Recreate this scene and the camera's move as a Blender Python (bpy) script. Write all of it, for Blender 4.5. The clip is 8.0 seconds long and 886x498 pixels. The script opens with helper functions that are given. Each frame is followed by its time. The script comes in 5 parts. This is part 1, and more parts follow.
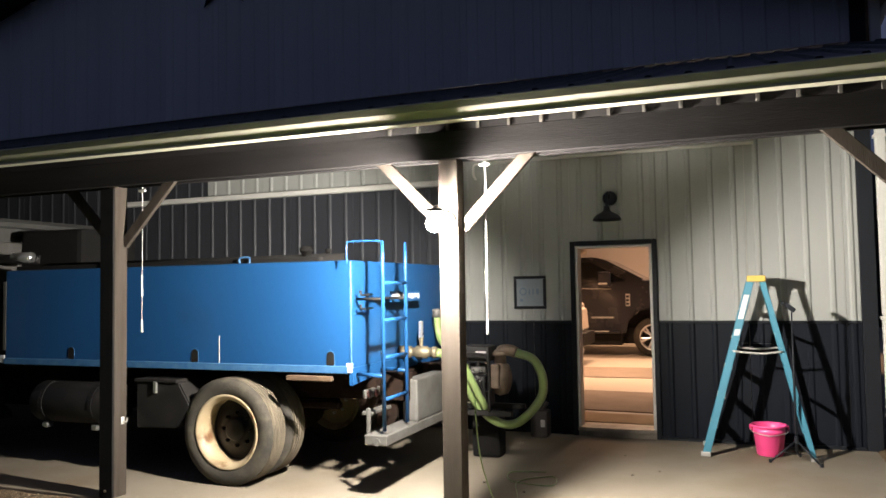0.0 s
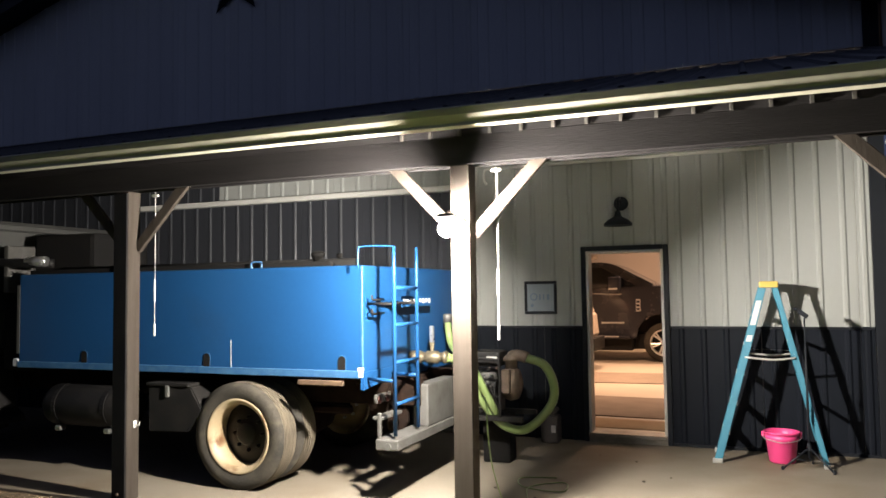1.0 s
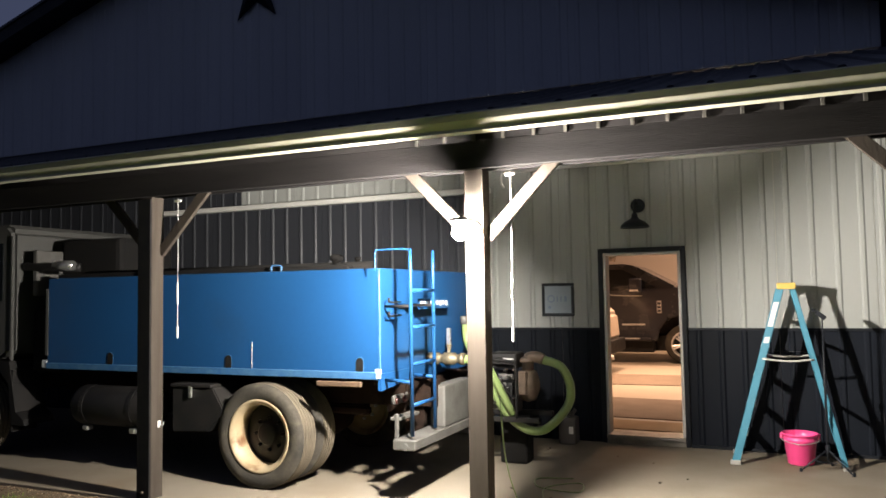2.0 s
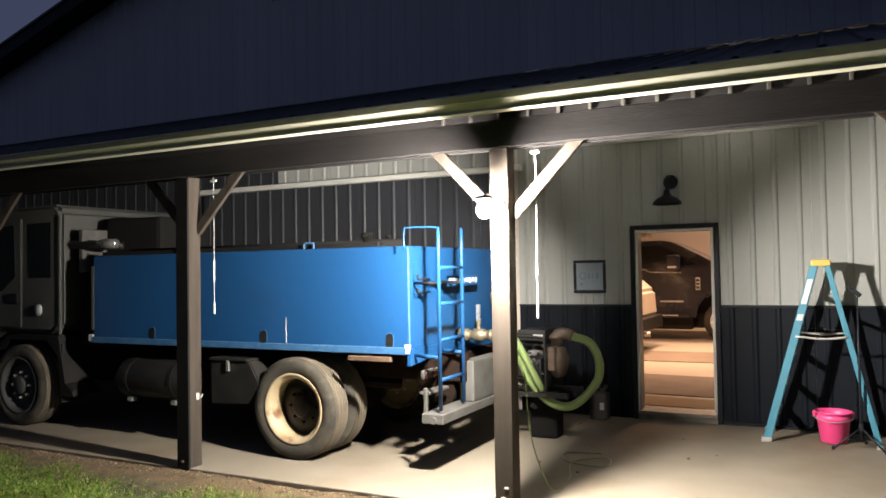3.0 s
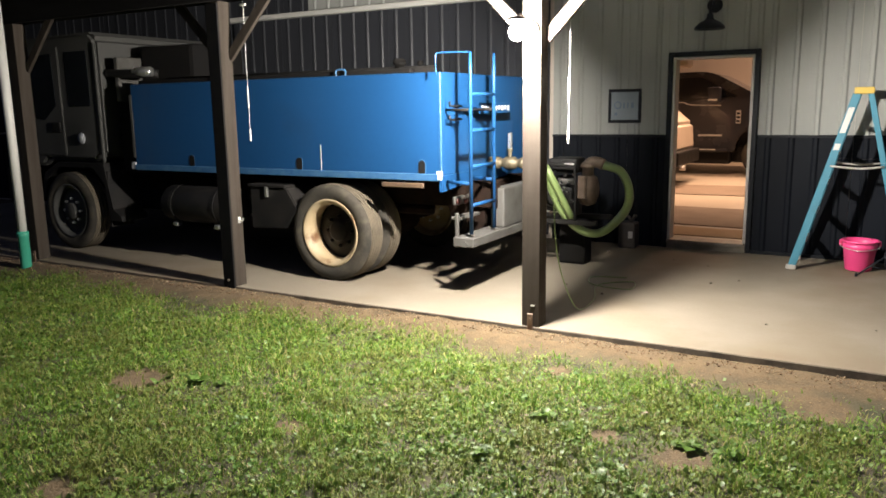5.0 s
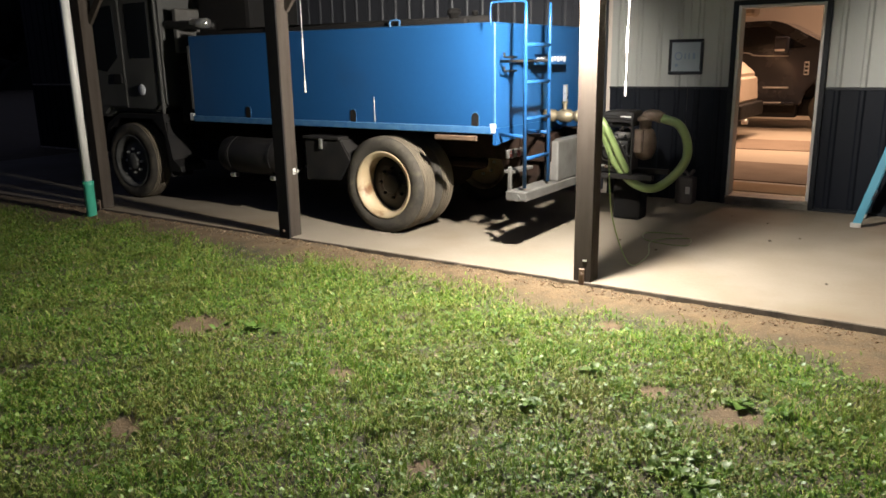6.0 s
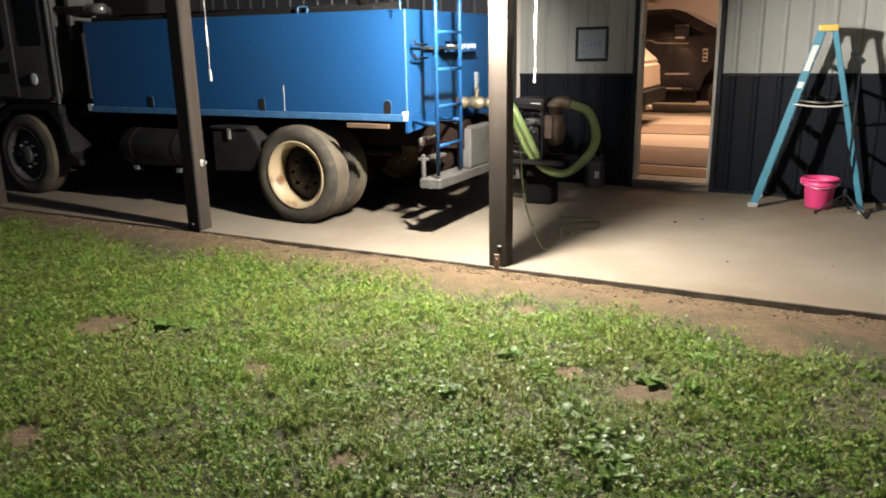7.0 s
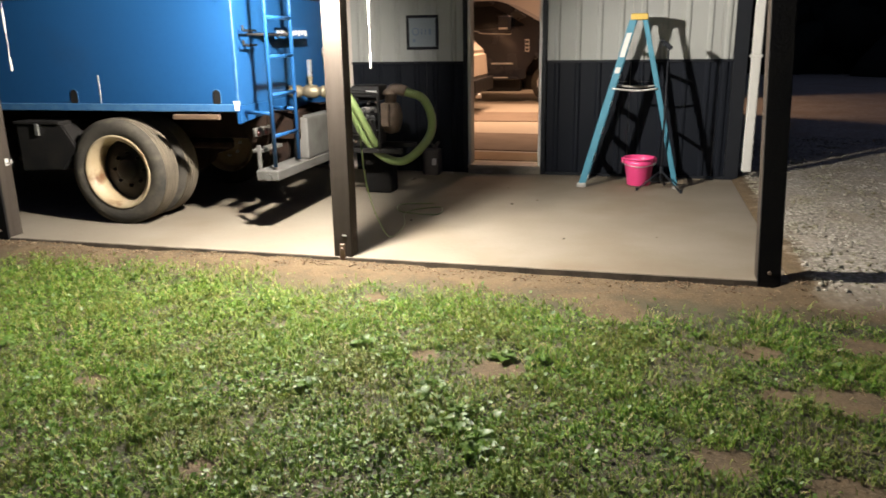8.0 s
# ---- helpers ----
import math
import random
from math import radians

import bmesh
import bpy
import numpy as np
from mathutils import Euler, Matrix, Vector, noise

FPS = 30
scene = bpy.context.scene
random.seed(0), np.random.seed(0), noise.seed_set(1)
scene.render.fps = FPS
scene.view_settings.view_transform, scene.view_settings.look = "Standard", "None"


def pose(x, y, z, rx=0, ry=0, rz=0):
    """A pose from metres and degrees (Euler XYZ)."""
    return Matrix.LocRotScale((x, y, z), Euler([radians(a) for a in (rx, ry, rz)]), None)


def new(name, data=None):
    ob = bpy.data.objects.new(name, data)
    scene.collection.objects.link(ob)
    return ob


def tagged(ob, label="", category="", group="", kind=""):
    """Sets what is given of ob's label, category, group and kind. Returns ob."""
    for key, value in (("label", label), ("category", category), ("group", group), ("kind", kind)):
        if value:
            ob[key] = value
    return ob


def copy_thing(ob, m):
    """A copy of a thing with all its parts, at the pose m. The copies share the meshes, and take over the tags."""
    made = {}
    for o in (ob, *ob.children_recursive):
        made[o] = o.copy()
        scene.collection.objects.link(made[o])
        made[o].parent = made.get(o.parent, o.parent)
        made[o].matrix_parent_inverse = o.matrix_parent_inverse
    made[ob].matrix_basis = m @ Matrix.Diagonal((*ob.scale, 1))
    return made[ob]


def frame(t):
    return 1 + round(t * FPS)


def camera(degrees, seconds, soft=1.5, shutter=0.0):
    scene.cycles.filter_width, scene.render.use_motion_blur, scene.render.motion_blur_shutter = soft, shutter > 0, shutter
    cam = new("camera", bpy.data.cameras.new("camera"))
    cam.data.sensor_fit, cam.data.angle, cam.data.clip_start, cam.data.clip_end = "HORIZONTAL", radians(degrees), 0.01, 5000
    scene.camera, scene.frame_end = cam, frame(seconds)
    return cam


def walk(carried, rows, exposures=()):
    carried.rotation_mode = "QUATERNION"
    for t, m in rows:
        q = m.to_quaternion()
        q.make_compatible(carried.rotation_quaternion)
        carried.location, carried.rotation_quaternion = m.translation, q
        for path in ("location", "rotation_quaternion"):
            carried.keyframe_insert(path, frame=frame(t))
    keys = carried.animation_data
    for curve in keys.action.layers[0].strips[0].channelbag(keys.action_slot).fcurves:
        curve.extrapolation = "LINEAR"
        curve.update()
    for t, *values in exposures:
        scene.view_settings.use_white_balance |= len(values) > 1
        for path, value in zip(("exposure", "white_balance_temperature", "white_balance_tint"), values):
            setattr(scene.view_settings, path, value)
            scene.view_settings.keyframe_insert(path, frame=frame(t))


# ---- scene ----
cam = camera(60.47, 8.0, soft=1.6, shutter=0.25)
ROWS = [
    (0, 1.772, -8.615, 1.694, 21.181, 2.833, 0.96),
    (0.5, 1.753, -8.631, 1.695, 21.428, 3.036, 0.958),
    (1.0, 1.757, -8.628, 1.699, 21.853, 3.182, 0.8),
    (1.5, 1.764, -8.653, 1.699, 22.405, 3.418, 0.836),
    (2.8, 1.984, -8.713, 1.706, 26.17, 2.385, 0.958),
    (3.0, 1.984, -8.713, 1.706, 26.72, 1.635, 0.958),
    (3.5, 2.024, -8.753, 1.715, 27.674, -0.904, 1.049),
    (4.0, 2.05, -8.768, 1.674, 27.942, -3.919, 1.114),
    (4.5, 2.071, -8.777, 1.656, 28.315, -7.156, 1.045),
    (5.0, 2.061, -8.795, 1.623, 29.367, -10.531, 0.891),
    (5.2, 2.061, -8.795, 1.623, 30.167, -11.381, 0.891),
    (6.3, 2.071, -8.799, 1.623, 33.714, -14.454, 0.992),
    (6.5, 2.071, -8.799, 1.623, 32.514, -14.604, 0.992),
    (7.0, 2.069, -8.786, 1.621, 26.919, -14.971, 0.992),
    (7.5, 2.057, -8.777, 1.6, 20.487, -15.292, 0.896),
    (8.0, 2.0, -8.761, 1.569, 14.342, -15.673, 0.944),
]
walk(cam, [(t, pose(x, y, z, 90 + pitch, roll, yaw)) for t, x, y, z, yaw, pitch, roll in ROWS],
     exposures=[(0, 0.3), (2.8, 0.27), (3.5, 0.2), (4.5, 0.06), (5.2, 0.0), (8.0, -0.04)])

# ---- light ----
world = bpy.data.worlds.new("night")
scene.world = world
world.use_nodes = True
wbg = world.node_tree.nodes["Background"]
wbg.inputs[0].default_value = (0.19, 0.23, 0.42, 1)
wbg.inputs[1].default_value = 0.2
scene.view_settings.exposure = 0.0
LAMP_WATTS = 1550.0
SHOP_WATTS = 185.0


def lamp_light(name, m, watts, color, size_x, size_y):
    data = bpy.data.lights.new(name, "AREA")
    data.shape, data.size, data.size_y = "RECTANGLE", size_x, size_y
    data.energy, data.color = watts, color
    ob = new(name, data)
    ob.matrix_world = m
    return ob


# ---- materials ----
def mat(name, color, rough=0.6, metal=0.0, color2=None, scale=6.0, amount=0.5, fine=60.0, bump=0.15, bump_scale=None,
        stretch=(1, 1, 1), stain=None, stain_scale=2.0, stain_lo=0.55, stain_hi=0.7, rand=0.0, coat=0.0, spec=0.5):
    m = bpy.data.materials.new(name)
    m.use_nodes = True
    nt = m.node_tree
    n, l = nt.nodes, nt.links
    b = n["Principled BSDF"]
    b.inputs["Roughness"].default_value = rough
    b.inputs["Metallic"].default_value = metal
    b.inputs["Coat Weight"].default_value = coat
    b.inputs["Specular IOR Level"].default_value = spec
    if color2 is None:
        color2 = tuple(c * 0.72 for c in color)
    tc = n.new("ShaderNodeTexCoord")
    mp = n.new("ShaderNodeMapping")
    mp.inputs["Scale"].default_value = stretch
    l.new(tc.outputs["Object"], mp.inputs[0])

    def nz(s, det=5.0):
        t = n.new("ShaderNodeTexNoise")
        t.inputs["Scale"].default_value = s
        t.inputs["Detail"].default_value = det
        l.new(mp.outputs[0], t.inputs["Vector"])
        return t
    big, small = nz(scale), nz(fine, 3.0)
    mix = n.new("ShaderNodeMix")
    mix.data_type = "RGBA"
    mix.inputs[6].default_value, mix.inputs[7].default_value = (*color, 1), (*color2, 1)
    mr = n.new("ShaderNodeMapRange")
    mr.inputs[1].default_value, mr.inputs[2].default_value = 0.35, 0.7
    mr.inputs[4].default_value = amount
    add = n.new("ShaderNodeMath")
    add.operation = "MULTIPLY_ADD"
    add.inputs[1].default_value, add.inputs[2].default_value = 0.3, -0.15
    l.new(small.outputs[0], add.inputs[0])
    add2 = n.new("ShaderNodeMath")
    l.new(big.outputs[0], add2.inputs[0])
    l.new(add.outputs[0], add2.inputs[1])
    l.new(add2.outputs[0], mr.inputs[0])
    l.new(mr.outputs[0], mix.inputs[0])
    out = mix.outputs[2]
    if stain:
        st = nz(stain_scale, 7.0)
        r2 = n.new("ShaderNodeMapRange")
        r2.inputs[1].default_value, r2.inputs[2].default_value = stain_lo, stain_hi
        l.new(st.outputs[0], r2.inputs[0])
        mx = n.new("ShaderNodeMix")
        mx.data_type = "RGBA"
        mx.inputs[7].default_value = (*stain, 1)
        l.new(out, mx.inputs[6])
        l.new(r2.outputs[0], mx.inputs[0])
        out = mx.outputs[2]
    if rand:
        oi = n.new("ShaderNodeObjectInfo")
        hs = n.new("ShaderNodeHueSaturation")
        rr = n.new("ShaderNodeMapRange")
        rr.inputs[3].default_value, rr.inputs[4].default_value = 1 - rand, 1 + rand
        l.new(oi.outputs["Random"], rr.inputs[0])
        l.new(rr.outputs[0], hs.inputs["Value"])
        l.new(out, hs.inputs["Color"])
        out = hs.outputs[0]
    l.new(out, b.inputs["Base Color"])
    rg = n.new("ShaderNodeMapRange")
    rg.inputs[3].default_value, rg.inputs[4].default_value = max(rough - 0.12, 0.02), min(rough + 0.12, 1)
    l.new(big.outputs[0], rg.inputs[0])
    l.new(rg.outputs[0], b.inputs["Roughness"])
    if bump:
        bs = nz(bump_scale, 4.0) if bump_scale else small
        bp = n.new("ShaderNodeBump")
        bp.inputs["Strength"].default_value = bump
        bp.inputs["Distance"].default_value = 0.01
        l.new(bs.outputs[0], bp.inputs["Height"])
        l.new(bp.outputs[0], b.inputs["Normal"])
    return m


def glow(name, color, strength):
    m = bpy.data.materials.new(name)
    m.use_nodes = True
    b = m.node_tree.nodes["Principled BSDF"]
    b.inputs["Base Color"].default_value = (*color, 1)
    b.inputs["Emission Color"].default_value = (*color, 1)
    b.inputs["Emission Strength"].default_value = strength
    return m


M_CLAD = mat("light_cladding", (0.297, 0.304, 0.285), 0.5, 0.0, (0.259, 0.265, 0.246), 1.2, 0.6, 40, 0.05, stain=(0.202, 0.198, 0.173), stain_scale=0.9, stain_lo=0.6, stain_hi=0.85, stretch=(1, 1, 0.35), rand=0.03, spec=0.3)
M_DARK = mat("charcoal_cladding", (0.00781, 0.00966, 0.0142), 0.5, 0.0, (0.00568, 0.0071, 0.00923), 1.5, 0.6, 40, 0.05, stain=(0.017, 0.017, 0.017), stain_scale=1.6, stain_lo=0.62, stain_hi=0.85, stretch=(1, 1, 0.4), rand=0.05, spec=0.1)
M_UPPER = mat("slate_upper_cladding", (0.604, 0.621, 0.639), 0.6, 0.0, (0.498, 0.515, 0.55), 1.0, 0.6, 40, 0.05, stretch=(1, 1, 0.3), rand=0.04, spec=0.1)
M_SLIDE = mat("slate_door_and_dim_wall_metal", (0.0319, 0.0338, 0.0394), 0.42, 0.0, (0.0225, 0.0244, 0.0282), 1.2, 0.6, 40, 0.05, stretch=(1, 1, 0.3), rand=0.04, spec=0.2)
M_BLACKTRIM = mat("black_trim", (0.0136, 0.0153, 0.0187), 0.45, spec=0.15)
M_WHITE = mat("white_painted_metal", (0.552, 0.544, 0.506), 0.42, 0.0, (0.46, 0.453, 0.414), 3, 0.5, 50, 0.04)
M_GUTTER = mat("cream_gutter_paint", (0.368, 0.353, 0.276), 0.45, 0.0, (0.287, 0.271, 0.204), 1.1, 0.7, 30, 0.05, stain=(0.141, 0.13, 0.09), stain_scale=3, stain_lo=0.62, stain_hi=0.8, stretch=(0.4, 1, 1))
M_POST = mat("weathered_grey_brown_timber", (0.0466, 0.0381, 0.0305), 0.8, 0.0, (0.0287, 0.0229, 0.0179), 5, 0.8, 70, 0.35, stretch=(3, 3, 0.25), stain=(0.0297, 0.0233, 0.019), stain_scale=4, stain_lo=0.6, stain_hi=0.75, rand=0.08, spec=0.12)
M_POSTFACE = mat("black_post_face_shade", (0.011, 0.011, 0.012), 0.95, 0.0, (0.016, 0.015, 0.014), 6, 0.7, 60, 0.2, spec=0.02)
M_BEAM = mat("dark_stained_timber", (0.0187, 0.017, 0.017), 0.85, 0.0, (0.0119, 0.0111, 0.0111), 4, 0.8, 60, 0.3, stretch=(0.25, 3, 3), spec=0.06)
M_ROOFTOP = mat("dark_roof_metal", (0.03, 0.033, 0.04), 0.5)
M_ROOFUNDER = mat("white_roof_liner", (0.62, 0.61, 0.57), 0.55, 0.0, (0.54, 0.52, 0.47), 3, 0.6, spec=0.3)
M_SLAB = mat("concrete_slab", (0.19, 0.166, 0.128), 0.75, 0.0, (0.15, 0.124, 0.09), 1.1, 0.7, 45, 0.18, stain=(0.13, 0.095, 0.056), stain_scale=0.7, stain_lo=0.5, stain_hi=0.78, bump_scale=25, spec=0.25)
M_SLABEDGE = mat("dirty_shaded_slab_edge", (0.128, 0.105, 0.0767), 0.85, 0.0, (0.0426, 0.0355, 0.0284), 6, 0.8, 40, 0.5)
M_SHOPFLOOR = mat("shop_concrete", (0.45, 0.4, 0.32), 0.5, 0.0, (0.36, 0.31, 0.24), 0.8, 0.7, 30, 0.08)
M_SHOPWALL = mat("shop_lining", (0.5, 0.44, 0.38), 0.7, 0.0, (0.45, 0.39, 0.34), 0.8, 0.5)


# ---- mesh helpers ----
def mesh_of(name, bm, material, smooth=False):
    me = bpy.data.meshes.new(name)
    bmesh.ops.recalc_face_normals(bm, faces=bm.faces)
    bm.to_mesh(me)
    bm.free()
    if smooth:
        for p in me.polygons:
            p.use_smooth = True
    if material:
        me.materials.append(material)
    return me


def part(name, bm, material, parent, label="", smooth=False):
    ob = new(name, mesh_of(name, bm, material, smooth))
    if parent:
        ob.parent = parent
    if label:
        ob["label"] = label
    return ob


def thing(name, label, category, at=(0, 0, 0), group="", kind=""):
    ob = new(name)
    ob.empty_display_size = 0.1
    ob.matrix_basis = Matrix.Translation(at)
    return tagged(ob, label, category, group, kind)


def box(x0, x1, y0, y1, z0, z1, bevel=0.0, bm=None, seg=1):
    bm2 = bmesh.new()
    bmesh.ops.create_cube(bm2, size=1.0)
    for v in bm2.verts:
        v.co = Vector((x0 + (v.co.x + 0.5) * (x1 - x0), y0 + (v.co.y + 0.5) * (y1 - y0), z0 + (v.co.z + 0.5) * (z1 - z0)))
    if bevel:
        bmesh.ops.bevel(bm2, geom=bm2.edges[:], offset=bevel, segments=seg, affect="EDGES", profile=0.6)
    return merge(bm, bm2)


def merge(bm, bm2):
    if bm is None:
        return bm2
    me = bpy.data.meshes.new("tmp")
    bm2.to_mesh(me)
    bm2.free()
    bm.from_mesh(me)
    bpy.data.meshes.remove(me)
    return bm


def turn(bm2, m):
    bmesh.ops.transform(bm2, matrix=m, verts=bm2.verts)
    return bm2


def lathe(profile, axis="z", at=(0, 0, 0), n=32, bm=None, cap=True):
    """Spin (radius, height) pairs round an axis through at."""
    bm2 = bmesh.new()
    rings = []
    for r, h in profile:
        ring = []
        for k in range(n):
            a = 2 * math.pi * k / n
            c, s = r * math.cos(a), r * math.sin(a)
            p = {"z": (c, s, h), "y": (c, h, s), "x": (h, c, s)}[axis]
            ring.append(bm2.verts.new(Vector(p) + Vector(at)))
        rings.append(ring)
    for a, b in zip(rings, rings[1:]):
        for k in range(n):
            bm2.faces.new((a[k], a[(k + 1) % n], b[(k + 1) % n], b[k]))
    if cap and profile[0][0] > 1e-5:
        bm2.faces.new(rings[0][::-1])
    if cap and profile[-1][0] > 1e-5:
        bm2.faces.new(rings[-1])
    bmesh.ops.remove_doubles(bm2, verts=bm2.verts, dist=1e-5)
    return merge(bm, bm2)


def tube(points, r, n=10, bm=None, closed=False, radii=None):
    """A round tube along points, with rounded flow from ring to ring."""
    bm2 = bmesh.new()
    pts = [Vector(p) for p in points]
    rings = []
    ref = None
    for i, p in enumerate(pts):
        d = (pts[min(i + 1, len(pts) - 1)] - pts[max(i - 1, 0)]).normalized()
        if ref is None:
            ref = Vector((0, 0, 1)) if abs(d.z) < 0.9 else Vector((1, 0, 0))
        u = d.cross(ref).normalized()
        w = u.cross(d).normalized()
        ref = w
        rr = radii[i] if radii else r
        rings.append([bm2.verts.new(p + rr * (math.cos(2 * math.pi * k / n) * u + math.sin(2 * math.pi * k / n) * w)) for k in range(n)])
    for a, b in zip(rings, rings[1:]):
        for k in range(n):
            bm2.faces.new((a[k], a[(k + 1) % n], b[(k + 1) % n], b[k]))
    bm2.faces.new(rings[0][::-1])
    bm2.faces.new(rings[-1])
    return merge(bm, bm2)


def bend(points, n=8):
    """A smooth curve through points."""
    p = [Vector(q) for q in points]
    p = [2 * p[0] - p[1]] + p + [2 * p[-1] - p[-2]]
    out = []
    for i in range(1, len(p) - 2):
        for k in range(n):
            t = k / n
            a, b, c, d = p[i - 1], p[i], p[i + 1], p[i + 2]
            out.append(0.5 * (2 * b + (c - a) * t + (2 * a - 5 * b + 4 * c - d) * t * t + (3 * b - a - 3 * c + d) * t ** 3))
    out.append(p[-2])
    return out


def prism(outline, axis, a, b, bm=None, bevel=0.0):
    """A flat outline of pairs, drawn out along an axis from a to b."""
    bm2 = bmesh.new()
    put = {"y": lambda u, v, h: (u, h, v), "x": lambda u, v, h: (h, u, v), "z": lambda u, v, h: (u, v, h)}[axis]
    lo = [bm2.verts.new(put(u, v, a)) for u, v in outline]
    hi = [bm2.verts.new(put(u, v, b)) for u, v in outline]
    n = len(outline)
    bm2.faces.new(lo)
    bm2.faces.new(hi[::-1])
    for k in range(n):
        bm2.faces.new((lo[k], hi[k], hi[(k + 1) % n], lo[(k + 1) % n]))
    if bevel:
        bmesh.ops.recalc_face_normals(bm2, faces=bm2.faces)
        bmesh.ops.bevel(bm2, geom=bm2.edges[:], offset=bevel, segments=2, affect="EDGES")
    return merge(bm, bm2)


RIB = 0.2286


def ribbed(width, z0, z1, rib=0.014, thick=0.012, n=4):
    """A metal panel of n rib spacings, its face towards -y, from x = 0."""
    line = []
    for k in range(n):
        c = (k + 0.5) * width / n
        line += [(c - 0.032, 0), (c - 0.014, -rib), (c + 0.014, -rib), (c + 0.032, 0)]
    line = [(0.002, 0)] + line + [(width - 0.002, 0)]
    back = [(width - 0.002, thick), (0.002, thick)]
    return prism(line + back, "z", z0, z1)

# ---- the building ----
WALL_L, WALL_R = -14.0, 3.06
DOOR_X0, DOOR_X1, DOOR_TOP, FLOOR_IN = 0.05, 0.905, 2.13, 0.1
WAINS = 1.255
EAVE_Z, PEAK_X, PEAK_Z = 4.65, -5.47, 7.2


def wall_piece(name, bm, material, label, cat):
    return tagged(part(name, bm, material, None), label, cat, kind="structure")


# core of the front wall, with the doorway through it
bm = box(WALL_L, DOOR_X0, 0.014, 0.16, -0.1, 4.6)
box(DOOR_X1, WALL_R - 0.01, 0.014, 0.16, -0.1, 4.6, bm=bm)
box(DOOR_X0, DOOR_X1, 0.014, 0.16, DOOR_TOP, 4.6, bm=bm)
box(DOOR_X0, DOOR_X1, 0.014, 0.16, -0.1, FLOOR_IN - 0.02, bm=bm)
wall_south = wall_piece("wall_south", bm, M_SHOPWALL, "pole barn front wall clad in ribbed metal, light above a charcoal wainscot", "wall")
gable = prism([(WALL_L, 4.6), (WALL_R - 0.01, 4.6), (PEAK_X, PEAK_Z)], "y", 0.016, 0.16)
part("gable", gable, M_UPPER, wall_south, "dim slate-grey gable")

PW = RIB * 4
LIGHT_TOP = 3.95


def clad(x0, x1, z0, z1, y, material, name):
    """Ribbed panels side by side from x0 to x1."""
    x = x0
    shared = {}
    while x < x1 - 0.03:
        w = min(PW, x1 - x)
        key = round(w, 3)
        if key not in shared:
            k = max(1, round(w / RIB))
            shared[key] = mesh_of(name, ribbed(w, z0, z1, n=k), material)
        ob = new(name, shared[key])
        ob.location = (x, y, 0)
        ob.parent = wall_south
        x += w


SL_X0, SL_X1 = -6.4, -1.38
clad(SL_X1 + 0.02, DOOR_X0 - 0.05, WAINS + 0.03, LIGHT_TOP, 0, M_CLAD, "upper_panel")
clad(DOOR_X1 + 0.05, 2.915, WAINS + 0.03, LIGHT_TOP, 0, M_CLAD, "upper_panel")
clad(DOOR_X0 - 0.05, DOOR_X1 + 0.05, DOOR_TOP + 0.05, LIGHT_TOP, 0, M_CLAD, "upper_panel")
clad(-5.04, SL_X1 + 0.02, 2.98, LIGHT_TOP, 0, M_CLAD, "upper_panel")
# slate in place of light panels: the dimness at this end put into colour
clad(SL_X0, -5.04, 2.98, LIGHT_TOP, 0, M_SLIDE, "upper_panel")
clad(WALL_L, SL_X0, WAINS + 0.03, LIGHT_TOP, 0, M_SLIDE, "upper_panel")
clad(SL_X1 + 0.02, DOOR_X0 - 0.05, 0.0, WAINS, 0, M_DARK, "wainscot_panel")
clad(DOOR_X1 + 0.05, 2.915, 0.0, WAINS, 0, M_DARK, "wainscot_panel")
clad(WALL_L, SL_X0, 0.0, WAINS, 0, M_DARK, "wainscot_panel")
# gable cladding, cut along the rake
x = WALL_L
while x < WALL_R - 0.15:
    w = min(PW, WALL_R - 0.14 - x)
    top = min(EAVE_Z + (PEAK_Z - EAVE_Z) * (1 - abs(x + e - PEAK_X) / (WALL_R - PEAK_X)) for e in (0, w)) - 0.02
    ob = part("gable_panel", ribbed(w, 4.12, max(top, 4.5), n=max(1, round(w / RIB))), M_UPPER, wall_south)
    ob.location = (x, -0.002, 0)
    x += w
# trims
part("wainscot_cap", box(SL_X1 + 0.02, -0.001, -0.026, 0.012, WAINS, WAINS + 0.03, 0.004), M_BLACKTRIM, wall_south)
part("wainscot_cap", box(0.957, 2.915, -0.026, 0.012, WAINS, WAINS + 0.03, 0.004), M_BLACKTRIM, wall_south)
part("corner_trim", box(2.917, WALL_R, -0.03, 0.1, -0.05, EAVE_Z, 0.006), M_BLACKTRIM, wall_south, "black metal corner trim")
part("base_trim", box(0.957, 2.915, -0.03, 0.012, -0.02, 0.03, 0.004), M_BLACKTRIM, wall_south)
# rakes
for sx in (WALL_L - 0.4, WALL_R + 0.3):
    ez = EAVE_Z - 0.12
    outline = [(PEAK_X, PEAK_Z + 0.12), (PEAK_X, PEAK_Z - 0.08), (sx, ez - 0.08), (sx, ez + 0.12)]
    part("rake_board", prism(outline, "y", -0.4, 0.0), M_BLACKTRIM, wall_south, "black gable rake board")

# main roof
for sx, nm in ((WALL_L - 0.45, "roof_west"), (WALL_R + 0.35, "roof_east")):
    ez = EAVE_Z - 0.13
    wall_piece(nm, prism([(PEAK_X, PEAK_Z + 0.17), (PEAK_X, PEAK_Z + 0.125), (sx, ez + 0.125), (sx, ez + 0.17)], "y", -0.42, 24.5), M_ROOFTOP, "dark metal barn roof", "roof")

